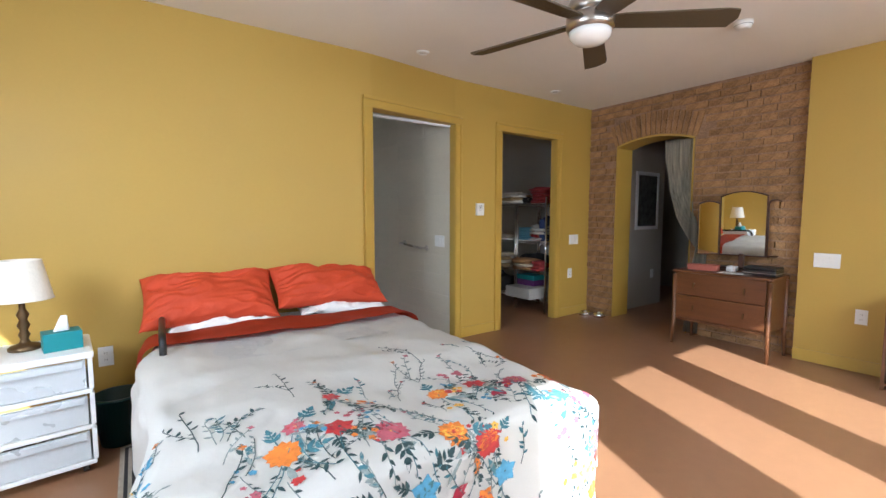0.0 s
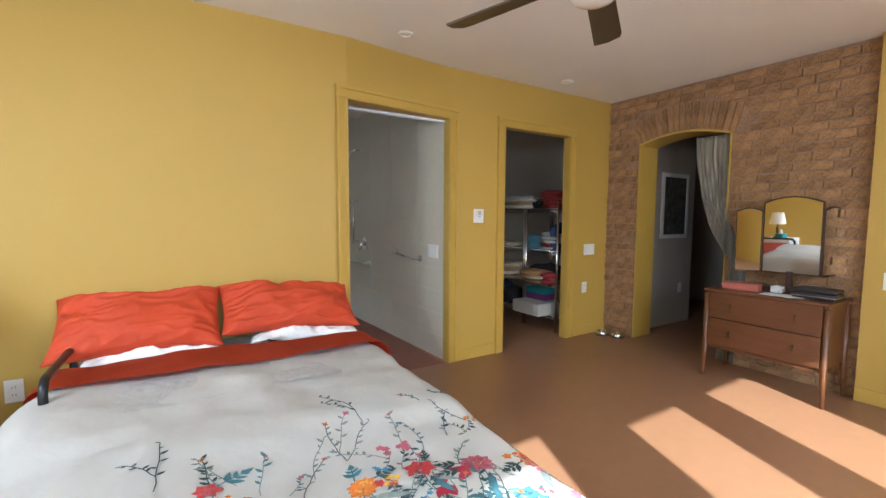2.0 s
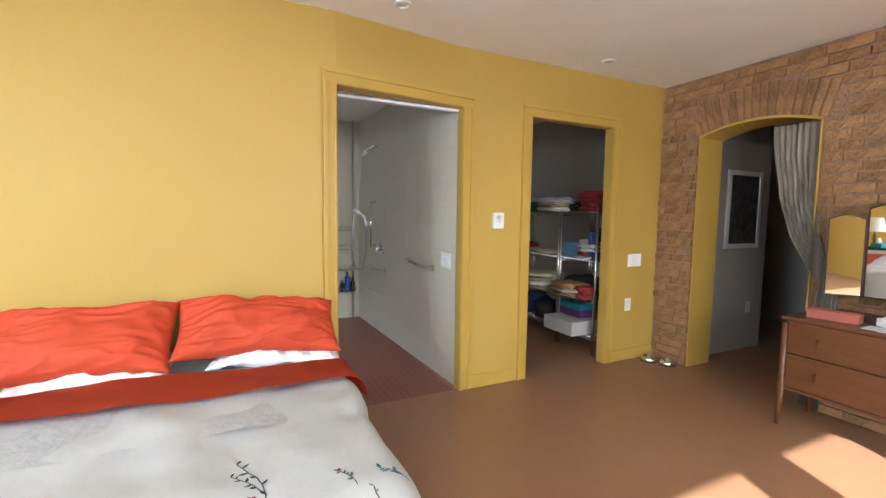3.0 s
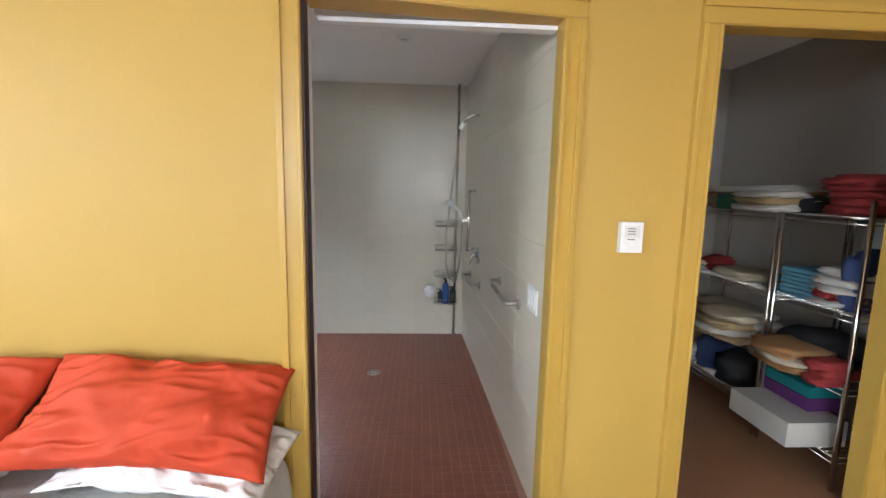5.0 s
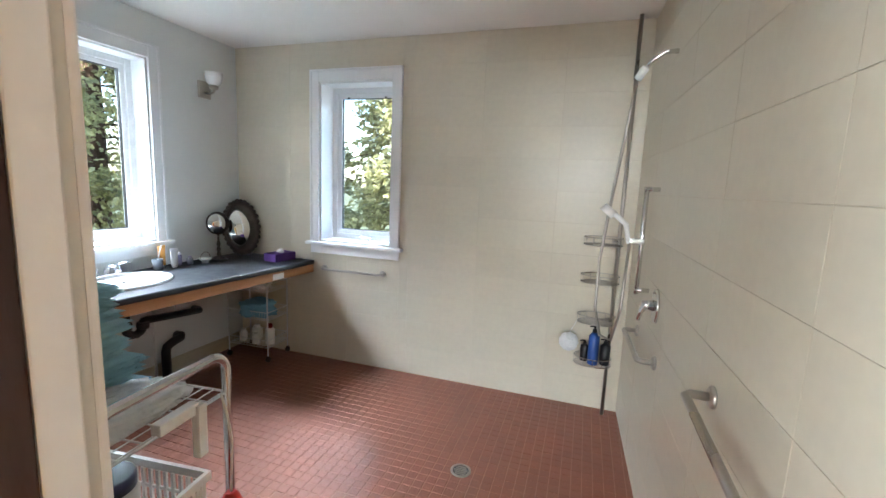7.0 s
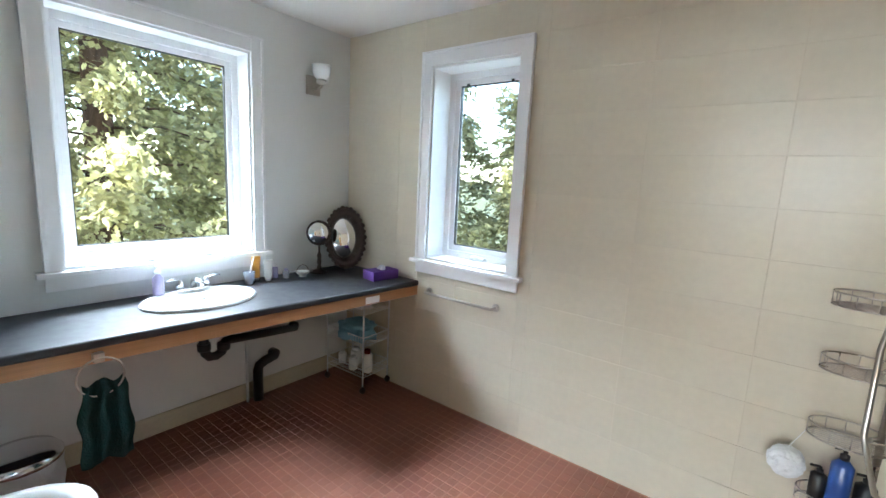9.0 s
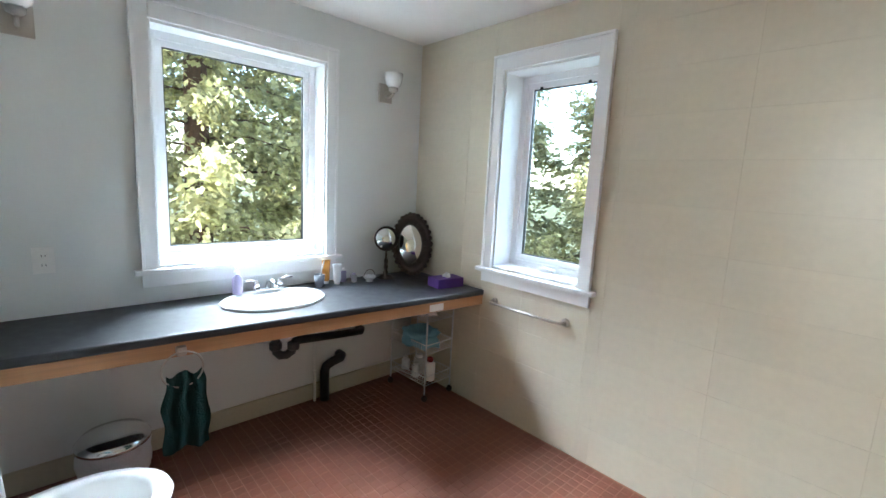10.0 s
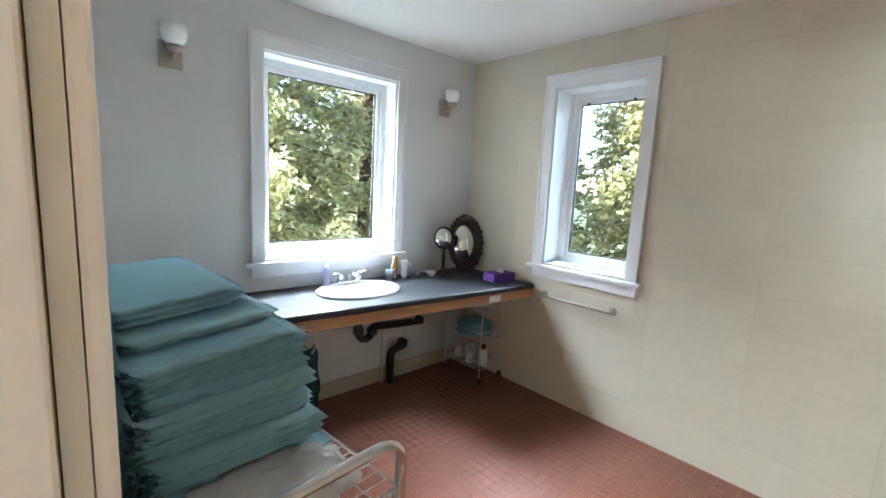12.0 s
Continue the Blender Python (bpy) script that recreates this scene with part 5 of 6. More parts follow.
def cart(name, label, w, d, h, shelves, m, step=0.024, r=0.0055, rod=WIRE):
    t = thing(name, label, "cart")
    t.matrix_basis = m
    for x in (-w / 2, w / 2):
        bm = bmesh.new()
        c = 0.05
        tube(bm, [(x, -d / 2, 0.045), (x, -d / 2, h - c), *arc((x, -d / 2 + c, h - c), c, 180, 90, 7, (0, 1, 0), (0, 0, 1)), *arc((x, d / 2 - c, h - c), c, 90, 0, 7, (0, 1, 0), (0, 0, 1)), (x, d / 2, 0.045)], r, 10)
        part("end_frame", bm, rod, t)
    for z, wall in shelves:
        bm = bmesh.new()
        k = -w / 2 + step
        while k < w / 2 - 0.005:
            tube(bm, [(k, -d / 2, z + wall), (k, -d / 2, z), (k, d / 2, z), (k, d / 2, z + wall)], 0.0016, 5)
            k += step
        k = -d / 2
        while k < d / 2 + 0.001:
            tube(bm, [(-w / 2, k, z), (w / 2, k, z)], 0.002, 5)
            k += d / 6
        for e in (-d / 2, d / 2):
            tube(bm, [(-w / 2, e, z + wall), (w / 2, e, z + wall)], 0.003, 6)
        for e in (-w / 2, w / 2):
            tube(bm, [(e, -d / 2, z), (e, d / 2, z)], 0.003, 6)
            if wall:
                tube(bm, [(e, -d / 2, z + wall), (e, d / 2, z + wall)], 0.003, 6)
        part("wire_basket" if wall else "wire_shelf", bm, WIRE, t)
    for x in (-w / 2, w / 2):
        for y in (-d / 2, d / 2):
            bm = bmesh.new()
            tube(bm, [(x - 0.01, y, 0.02), (x + 0.01, y, 0.02)], 0.02, 12)
            box(bm, (x - 0.006, y - 0.006, 0.02), (x + 0.006, y + 0.006, 0.048))
            part("caster", bm, WHEEL, t)
    return t


cart("rolling_cart", "small white wire cart under the counter", 0.36, 0.24, 0.64, ((0.11, 0.06), (0.33, 0.06), (0.55, 0.06)), pose(-0.19, 5.625, 0, 0, 0, 2))
PALE = flat("pale_blue_cloth", (0.2, 0.42, 0.55), 0.85)
lump("folded_cloth", "pale blue cloth in a wire basket", "cloth", PALE, (-0.17, 5.6, 0.335), (0.26, 0.2, 0.13), 6)
lump("folded_cloth", "white bundle in the top wire basket", "cloth", TISSUE, (-0.2, 5.62, 0.555), (0.24, 0.18, 0.08), 8)
for k, (x, y, r, h) in enumerate(((-0.06, 5.6, 0.035, 0.16), (-0.16, 5.56, 0.03, 0.1), (-0.22, 5.64, 0.04, 0.12), (-0.3, 5.58, 0.03, 0.09))):
    small_bottle((x, y, 0.113), r, h, WHITE_PLASTIC, "white plastic bottle in the lowest basket", CL["red"] if k == 0 else WHITE_PLASTIC)

CM = pose(1.055, 3.475, 0, 0, 0, 6)
cart("supply_cart", "chrome and white wire cart loaded with supplies", 0.82, 0.33, 1.0, ((0.25, 0.0), (0.55, 0.0), (0.90, 0.0)), CM, 0.028, 0.011, CHROME)
PAD = [material("blue_pad_" + str(k), c, 0.8, vary=0.05, scale=4, grain=0.04, grain_scale=120, bump=0.15, bump_scale=30) for k, c in enumerate(((0.38, 0.67, 0.8), (0.42, 0.71, 0.83), (0.35, 0.63, 0.77)))]
rng = random.Random(5)


def folded_pad(x0, x1, half, high, leaves, seed, mat, label, at, turn):
    """A soft pad folded in leaves, each with its own slightly uneven edge."""
    bm = bmesh.new()
    n, t = 12, high / leaves
    for f in range(leaves):
        dx, dy = rng.uniform(-0.012, 0.006), rng.uniform(-0.006, 0.004)
        for side in (0, 1):
            rows = []
            for j in range(n + 1):
                v = 2 * j / n - 1
                row = []
                for i in range(n + 1):
                    u = i / n
                    lift = 0.005 * noise.noise(Vector((u * 2.5, v * 1.5, seed))) + 0.003 * noise.noise(Vector((u * 6, v * 5, seed + f * 0.3)))
                    lip = 0.35 * t if 0 < i < n and 0 < j < n else 0.0
                    row.append(bm.verts.new((x0 + (x1 + dx - x0) * u + 0.004 * noise.noise(Vector((v * 4, f, seed))) * u, v * (half + dy) + 0.004 * noise.noise(Vector((u * 5, f, seed + 2))), (f + 0.5) * t + (lip if side else -lip) + lift)))
                rows.append(row)
            for p, q in zip(rows, rows[1:]):
                for i in range(n):
                    bm.faces.new((p[i], p[i + 1], q[i + 1], q[i])).smooth = True
    bmesh.ops.remove_doubles(bm, verts=bm.verts, dist=0.0004)
    ob = solid("absorbent_pad", bm, mat, label, "pad", group="stack of blue pads")
    ob.matrix_basis = pose(*at, *turn)
    return ob


z = 0.905
for k in range(12):
    folded_pad(-0.36, 0.385 + rng.uniform(-0.03, 0.02) - 0.003 * k, 0.16 - 0.0012 * k, 0.0198, 4, k * 1.7, PAD[k % 3], "folded pale blue absorbent pad in a tall stack", (0.89, 3.447 - 0.0012 * k + rng.uniform(-0.006, 0.006), z), (0.42 * k, 0.0, 3 + rng.uniform(-2, 2)))
    z += 0.0202
folded_pad(-0.36, 0.26, 0.135, 0.014, 3, 31.0, PAD[1], "half unfolded pale blue pad lying on the stack", (0.89, 3.425, z + 0.001), (5.2, 0.0, 5))
folded_pad(-0.36, 0.19, 0.12, 0.032, 4, 37.0, PAD[0], "folded pale blue pad on top of the stack", (0.88, 3.415, z + 0.017), (5.5, -1.0, 2))
BAG = material("clear_bag", (0.7, 0.71, 0.72), 0.25, vary=0.05, grain=0.02, bump=0.8, bump_scale=18, coat=0.3)
for k, (x, y, zz, sz) in enumerate(((0.9, 3.45, 0.555, (0.34, 0.26, 0.2)), (1.02, 3.47, 0.73, (0.3, 0.26, 0.1)), (1.34, 3.5, 0.905, (0.16, 0.24, 0.04)))):
    lump("plastic_bag", "white plastic bag of supplies on the cart", "bag", BAG, (x, y, zz), sz, 3 + k * 2)
basket = thing("plastic_basket", "white slotted plastic basket full of jars", "basket", (1.27, 3.48, 0.554), 6)
bm = boxes(((-0.17, -0.12, 0), (0.17, 0.12, 0.006)), ((-0.185, -0.135, 0.15), (0.185, -0.125, 0.17)), ((-0.185, 0.125, 0.15), (0.185, 0.135, 0.17)), ((-0.185, -0.125, 0.15), (-0.175, 0.125, 0.17)), ((0.175, -0.125, 0.15), (0.185, 0.125, 0.17)))
for k in range(17):
    f = -1 + k / 8
    for s in (-1, 1):
        box(bm, (f * 0.17 - 0.004, s * 0.126 - 0.003, 0.006), (f * 0.17 + 0.004, s * 0.126 + 0.003, 0.15))
        box(bm, (s * 0.176 - 0.003, f * 0.115 - 0.004, 0.006), (s * 0.176 + 0.003, f * 0.115 + 0.004, 0.15))
for zz in (0.05, 0.1):
    for s in (-1, 1):
        box(bm, (-0.172, s * 0.126 - 0.002, zz), (0.172, s * 0.126 + 0.002, zz + 0.008))
        box(bm, (s * 0.176 - 0.002, -0.122, zz), (s * 0.176 + 0.002, 0.122, zz + 0.008))
part("shell", bm, WHITE_PLASTIC, basket)
NAVY, YEL = flat("navy_lid", (0.012, 0.012, 0.06), 0.35), flat("yellow_lid", (0.6, 0.35, 0.02), 0.4)
for x, y, r, h, lid in ((0.02, 0.02, 0.06, 0.2, NAVY), (-0.1, 0.03, 0.045, 0.15, YEL), (0.12, -0.05, 0.04, 0.15, WHITE_PLASTIC), (0.0, -0.08, 0.035, 0.13, WHITE_PLASTIC), (-0.1, -0.07, 0.04, 0.12, WHITE_PLASTIC)):
    t = thing("jar", "white plastic jar in a slotted basket", "jar", (1.27 + x, 3.48 + y, 0.5605), group="jars in the basket")
    part("body", lathe(bmesh.new(), [(r * 0.95, 0), (r, 0.006), (r, h * 0.78), (r * 0.85, h * 0.84)], sides=24), WHITE_PLASTIC, t)
    part("lid", lathe(bmesh.new(), [(r * 0.93, h * 0.841), (r * 0.93, h * 0.98), (r * 0.85, h)], sides=24), lid, t)
RUBBER = flat("red_rubber", (0.5, 0.025, 0.012), 0.45)
hwb = thing("hot_water_bottle", "red rubber hot water bottle hanging from the cart", "hot water bottle", (1.50, 3.62, 0.4), 4)
bm = bmesh.new()
rows = []
for j in range(15):
    v = j / 14
    wv = 0.085 * (1 - 0.05 * math.sin(v * 3)) if v < 0.72 else 0.085 - 0.06 * min(1, (v - 0.72) / 0.14)
    rows.append([bm.verts.new((0.022 * math.sin(a) * (0.4 + 0.6 * math.sin(math.pi * min(1, v * 1.15 + 0.08))), wv * math.cos(a), 0.34 * v - 0.12)) for a in (2 * math.pi * k / 20 for k in range(20))])
for p, q in zip(rows, rows[1:]):
    for k in range(20):
        bm.faces.new((p[k], p[(k + 1) % 20], q[(k + 1) % 20], q[k])).smooth = True
bm.faces.new(rows[0][::-1]), bm.faces.new(rows[-1])
part("body", bm, RUBBER, hwb)
part("stopper", lathe(bmesh.new(), [(0.018, 0.221), (0.018, 0.245), (0.01, 0.25)], sides=14), RUBBER, hwb)
enema = thing("red_bulb", "small red rubber bulb on a cord", "rubber bulb", (1.49, 3.64, 0.66))
part("bulb", lathe(bmesh.new(), [(0.004, -0.04), (0.022, -0.028), (0.026, -0.01), (0.018, 0.01), (0.01, 0.02)], sides=16), RUBBER, enema)
part("cord", tube(bmesh.new(), [(0, 0, 0.0), (0.004, 0.004, 0.15), (-0.012, 0.01, 0.2), (-0.02, 0.0, 0.26)], 0.003, 6), WHITE_PLASTIC, enema)
solid("grabber", boxes(((0, -0.012, 0), (0.02, 0.012, 0.12)), ((-0.012, -0.1, 0.1), (0.012, 0.0, 0.125)), bevel=0.004), WHITE_PLASTIC, "white plastic clip hanging on the cart", "clip", (1.455, 3.585, 0.8), 6)

# ---- toilet ----
toilet = thing("toilet", "white ceramic toilet with its seat raised", "toilet", (0.45, 3.26, 0))
part("tank", boxes(((-0.2, 0, 0.4), (0.2, 0.18, 0.74)), bevel=0.02), CERAMIC, toilet)
part("tank_lid", boxes(((-0.21, -0.0, 0.742), (0.21, 0.19, 0.775)), bevel=0.01), CERAMIC, toilet)
part("bowl", lathe(bmesh.new(), [(0.1, 0.0), (0.105, 0.02), (0.085, 0.12), (0.12, 0.26), (0.178, 0.37), (0.188, 0.41), (0.182, 0.425), (0.15, 0.425), (0.142, 0.41), (0.12, 0.3), (0.06, 0.22), (0.004, 0.2)], (0, 0.47, 0), 40, 1.0, 1.36, cap=False), CERAMIC, toilet)
part("foot", boxes(((-0.1, 0.02, 0.0), (0.1, 0.4, 0.3)), bevel=0.03), CERAMIC, toilet)

# ---- sconces, outlet, towel bar, grab bars ----
OPAL = material("opal_glass", (0.85, 0.86, 0.86), 0.2, vary=0, grain=0, bump=0, coat=0.3)


def sconce(at):
    t = thing("wall_sconce", "nickel wall sconce with an opal glass cup", "wall light", at, group="vanity sconces")
    part("back_plate", boxes(((0.0005, -0.05, -0.06), (0.018, 0.05, 0.06)), bevel=0.004), STEEL, t)
    part("arm", tube(bmesh.new(), [(0.018, 0, -0.02), (0.06, 0, -0.03), (0.1, 0, -0.015), (0.1, 0, 0.0)], 0.008, 10), STEEL, t)
    part("holder", lathe(bmesh.new(), [(0.01, -0.005), (0.03, 0.005), (0.032, 0.025), (0.02, 0.028)], (0.1, 0, 0), 20), STEEL, t)
    part("shade", lathe(bmesh.new(), [(0.03, 0.029), (0.048, 0.045), (0.056, 0.075), (0.06, 0.115), (0.057, 0.115), (0.05, 0.06), (0.02, 0.035)], (0.1, 0, 0), 28, cap=False), OPAL, t)
    return t


s1 = sconce((WX, 3.70, 1.995))
copy_thing(s1, pose(WX, 5.455, 2.02))
plate("outlet", "white outlet beside the vanity window", "outlet", 0.072, 0.115, (WX, 3.715, 1.035), 90, 1, True)


def bar(name, label, a, b, out, r=0.0125):
    t = thing(name, label, "grab bar")
    a, b, out = Vector(a), Vector(b), Vector(out)
    c = (b - a).normalized() * 0.03
    part("rod", tube(bmesh.new(), [a, a + out * 0.8, a + out + c * 0.4, b + out - c * 0.4, b + out * 0.8, b], r, 12), STEEL, t)
    for p in (a, b):
        part("flange", tube(bmesh.new(), [p + out * 0.01, p + out.normalized() * 0.008, p + out.normalized() * 0.014], [r * 2.6, r * 2.6, r * 2.0], 20), STEEL, t)
    return t


def rx(y):
    return 2.612 - 0.092 * (y - 3.38) / 2.398 - 0.003


bar("towel_bar", "short nickel towel bar under the narrow window", (0.33, FY, 0.735), (0.83, FY, 0.735), (0, -0.055, 0), 0.009)
bar("grab_bar", "nickel grab bar on the tiled wall", (rx(3.71), 3.71, 0.862), (rx(4.14), 4.14, 0.895), (-0.07, 0, 0), 0.0115)
bar("grab_bar", "nickel grab bar beside the shower", (rx(4.83), 4.83, 0.71), (rx(5.30), 5.30, 0.70), (-0.07, 0, 0), 0.0115)
plate("light_switch", "white three gang switch plate on the tiles", "switch", 0.165, 0.115, (rx(3.49), 3.49, 0.945), -90, 3)

# ---- shower fittings ----
show = thing("shower_rail", "chrome slide rail with a hand shower and hose", "shower")
ys = 5.14
part("slide_bar", tube(bmesh.new(), [(rx(ys) - 0.055, ys, 0.93), (rx(ys) - 0.055, ys, 1.44)], 0.011, 12), CHROME, show)
for z in (0.95, 1.43):
    part("bracket", tube(bmesh.new(), [(rx(ys), ys, z), (rx(ys) - 0.066, ys, z)], 0.011, 10), CHROME, show)
part("holder", boxes(((rx(ys) - 0.11, ys - 0.02, 1.17), (rx(ys) - 0.04, ys + 0.02, 1.2)), bevel=0.006), CHROME, show)
bm = tube(bmesh.new(), [(rx(ys) - 0.11, ys, 1.17), (rx(ys) - 0.13, ys + 0.0, 1.26), (rx(ys) - 0.2, ys + 0.01, 1.32)], [0.011, 0.012, 0.014], 10)
tube(bm, [(rx(ys) - 0.2, ys + 0.01, 1.335), (rx(ys) - 0.225, ys + 0.01, 1.305)], [0.034, 0.036], 18)
part("hand_shower", bm, WHITE_PLASTIC, show)
yh = 5.08
part("shower_arm", tube(bmesh.new(), [(rx(yh), yh, 2.02), (rx(yh) - 0.05, yh, 2.02), (rx(yh) - 0.1, yh + 0.02, 1.99), (rx(yh) - 0.13, yh + 0.04, 1.95)], 0.01, 10), CHROME, show)
part("diverter", tube(bmesh.new(), [(rx(yh) - 0.12, yh + 0.03, 1.965), (rx(yh) - 0.15, yh + 0.05, 1.92)], 0.018, 12), WHITE_PLASTIC, show)
part("hose", tube(bmesh.new(), [(rx(yh) - 0.15, yh + 0.05, 1.92), (rx(yh) - 0.165, 5.15, 1.75), (rx(yh) - 0.2, 5.25, 1.4), (rx(yh) - 0.23, 5.3, 1.05), (rx(yh) - 0.23, 5.28, 0.8), (rx(yh) - 0.2, 5.2, 0.68), (rx(yh) - 0.15, 5.14, 0.68), (rx(yh) - 0.12, 5.12, 0.85), (rx(yh) - 0.11, 5.13, 1.17)], 0.0075, 8), STEEL, show, "flexible metal hose")
valve = thing("shower_valve", "chrome single lever shower valve", "valve", (rx(4.93), 4.93, 0.93))
part("escutcheon", tube(bmesh.new(), [(-0.0005, 0, 0), (-0.012, 0, 0)], [0.075, 0.07], 28), CHROME, valve)
part("lever", tube(bmesh.new(), [(-0.012, 0, 0), (-0.05, 0, 0), (-0.06, 0.0, -0.03), (-0.07, 0, -0.07)], [0.024, 0.02, 0.011, 0.008], 12), CHROME, valve)
caddy = thing("corner_caddy", "floor to ceiling pole caddy with wire baskets", "shower caddy", (2.43, 5.70, 0))
part("pole", tube(bmesh.new(), [(0, 0, 0), (0, 0, HB)], 0.011, 12), STEEL, caddy)
for k, z in enumerate((1.095, 0.865, 0.615, 0.35)):
    bm = bmesh.new()
    sx = 0.11
    for zz in (0.0, 0.045):
        tube(bm, [Vector((-0.09, -0.05, z + zz)) + Vector((math.cos(a) * sx, math.sin(a) * 0.075, 0)) for a in (2 * math.pi * q / 24 for q in range(24))], 0.003, 6, closed=True)
    for q in range(9):
        yy = -0.066 + 0.0165 * q
        half = sx * math.sqrt(max(0.02, 1 - (yy / 0.075) ** 2))
        tube(bm, [(-0.09 - half, -0.05 + yy, z), (-0.09 + half, -0.05 + yy, z)], 0.0018, 5)
    for q in range(12):
        a = 2 * math.pi * q / 12
        tube(bm, [(-0.09 + sx * math.cos(a), -0.05 + 0.075 * math.sin(a), z), (-0.09 + sx * math.cos(a), -0.05 + 0.075 * math.sin(a), z + 0.045)], 0.0018, 5)
    tube(bm, [(0.0, 0.0, z + 0.02), (-0.03, -0.02, z + 0.02)], 0.008, 8)
    part("wire_basket", bm, STEEL, caddy)
BLUEB = flat("blue_bottle", (0.02, 0.07, 0.28), 0.3)
for x, y, r, h, m, lab in ((2.34, 5.63, 0.032, 0.24, BLUEB, "blue pump bottle of body wash in the caddy"), (2.41, 5.65, 0.03, 0.16, BLACK, "black shampoo bottle in the caddy"), (2.29, 5.67, 0.025, 0.13, BLACK, "small black bottle in the caddy")):
    t = thing("shampoo_bottle", lab, "bottle", (x, y, 0.353), group="bottles in the shower caddy")
    part("bottle", lathe(bmesh.new(), [(r * 0.9, 0), (r, 0.008), (r, h * 0.75), (r * 0.4, h * 0.84)], sides=20), m, t)
    bm = lathe(bmesh.new(), [(r * 0.42, h * 0.841), (r * 0.42, h * 0.92), (r * 0.2, h * 0.93), (r * 0.2, h)], sides=14)
    tube(bm, [(0, 0, h), (-0.03, 0, h - 0.004)], 0.005, 8)
    part("pump", bm, BLACK if m is BLUEB else m, t)
bm = bmesh.new()
bmesh.ops.create_icosphere(bm, subdivisions=4, radius=0.058)
for v in bm.verts:
    v.co *= 1 + 0.12 * noise.noise(v.co * 60) + 0.06 * noise.noise(v.co * 130)
solid("bath_puff", bm, TISSUE, "white mesh bath puff hanging from the caddy", "bath puff", (2.19, 5.66, 0.465))
part("cord", tube(bmesh.new(), [(2.19 - 2.43, -0.04, 0.52), (2.235 - 2.43, -0.04, 0.62)], 0.0015, 5), TISSUE, caddy)
dr = thing("floor_drain", "round steel drain in the shower floor", "drain", (1.741, 4.831, 0.001))
part("rim", lathe(bmesh.new(), [(0.04, 0.0), (0.052, 0.0), (0.052, 0.003), (0.04, 0.004)], sides=32, cap=False), STEEL, dr)
part("grate", lathe(bmesh.new(), [(0.0395, 0.0035), (0.0395, 0.0005), (0.001, 0.0005)], sides=28, cap=False), STUFF[2], dr)
for k in range(5):
    part("slat", boxes(((-0.034 + 0.006 * abs(k - 2), -0.026 + 0.013 * k - 0.003, 0.001), (0.034 - 0.006 * abs(k - 2), -0.026 + 0.013 * k + 0.003, 0.0035))), STEEL, dr)

# ---- outside: ground, trees ----
def leaf_material():
    """Foliage that lets some of the light through."""
    m = material("cedar_foliage", (0.36, 0.345, 0.17), 0.6, vary=0.2, scale=1.5, grain=0.1, bump=0, per_island=0.42)
    n, l = m.node_tree.nodes, m.node_tree.links
    b, out = n["Principled BSDF"], n["Material Output"]
    tr, mix = n.new("ShaderNodeBsdfTranslucent"), n.new("ShaderNodeMixShader")
    l.new(b.inputs["Base Color"].links[0].from_socket, tr.inputs[0])
    mix.inputs[0].default_value = 0.5
    l.new(b.outputs[0], mix.inputs[1])
    l.new(tr.outputs[0], mix.inputs[2])
    l.new(mix.outputs[0], out.inputs["Surface"])
    return m


GRASS = material("lawn", (0.075, 0.085, 0.035), 0.9, vary=0.3, scale=0.8, grain=0.3, grain_scale=20, bump=1, bump_scale=15)
BARK = material("cedar_bark", (0.09, 0.05, 0.03), 0.95, vary=0.3, scale=6, grain=0.3, bump=1, bump_scale=25, stretch=(4, 4, 0.5))
LEAF = leaf_material()
structure("ground", boxes(((-600, -600, -1.4), (600, 600, -1.2))), GRASS, "mown lawn round the house", "ground")
GZ = -1.2


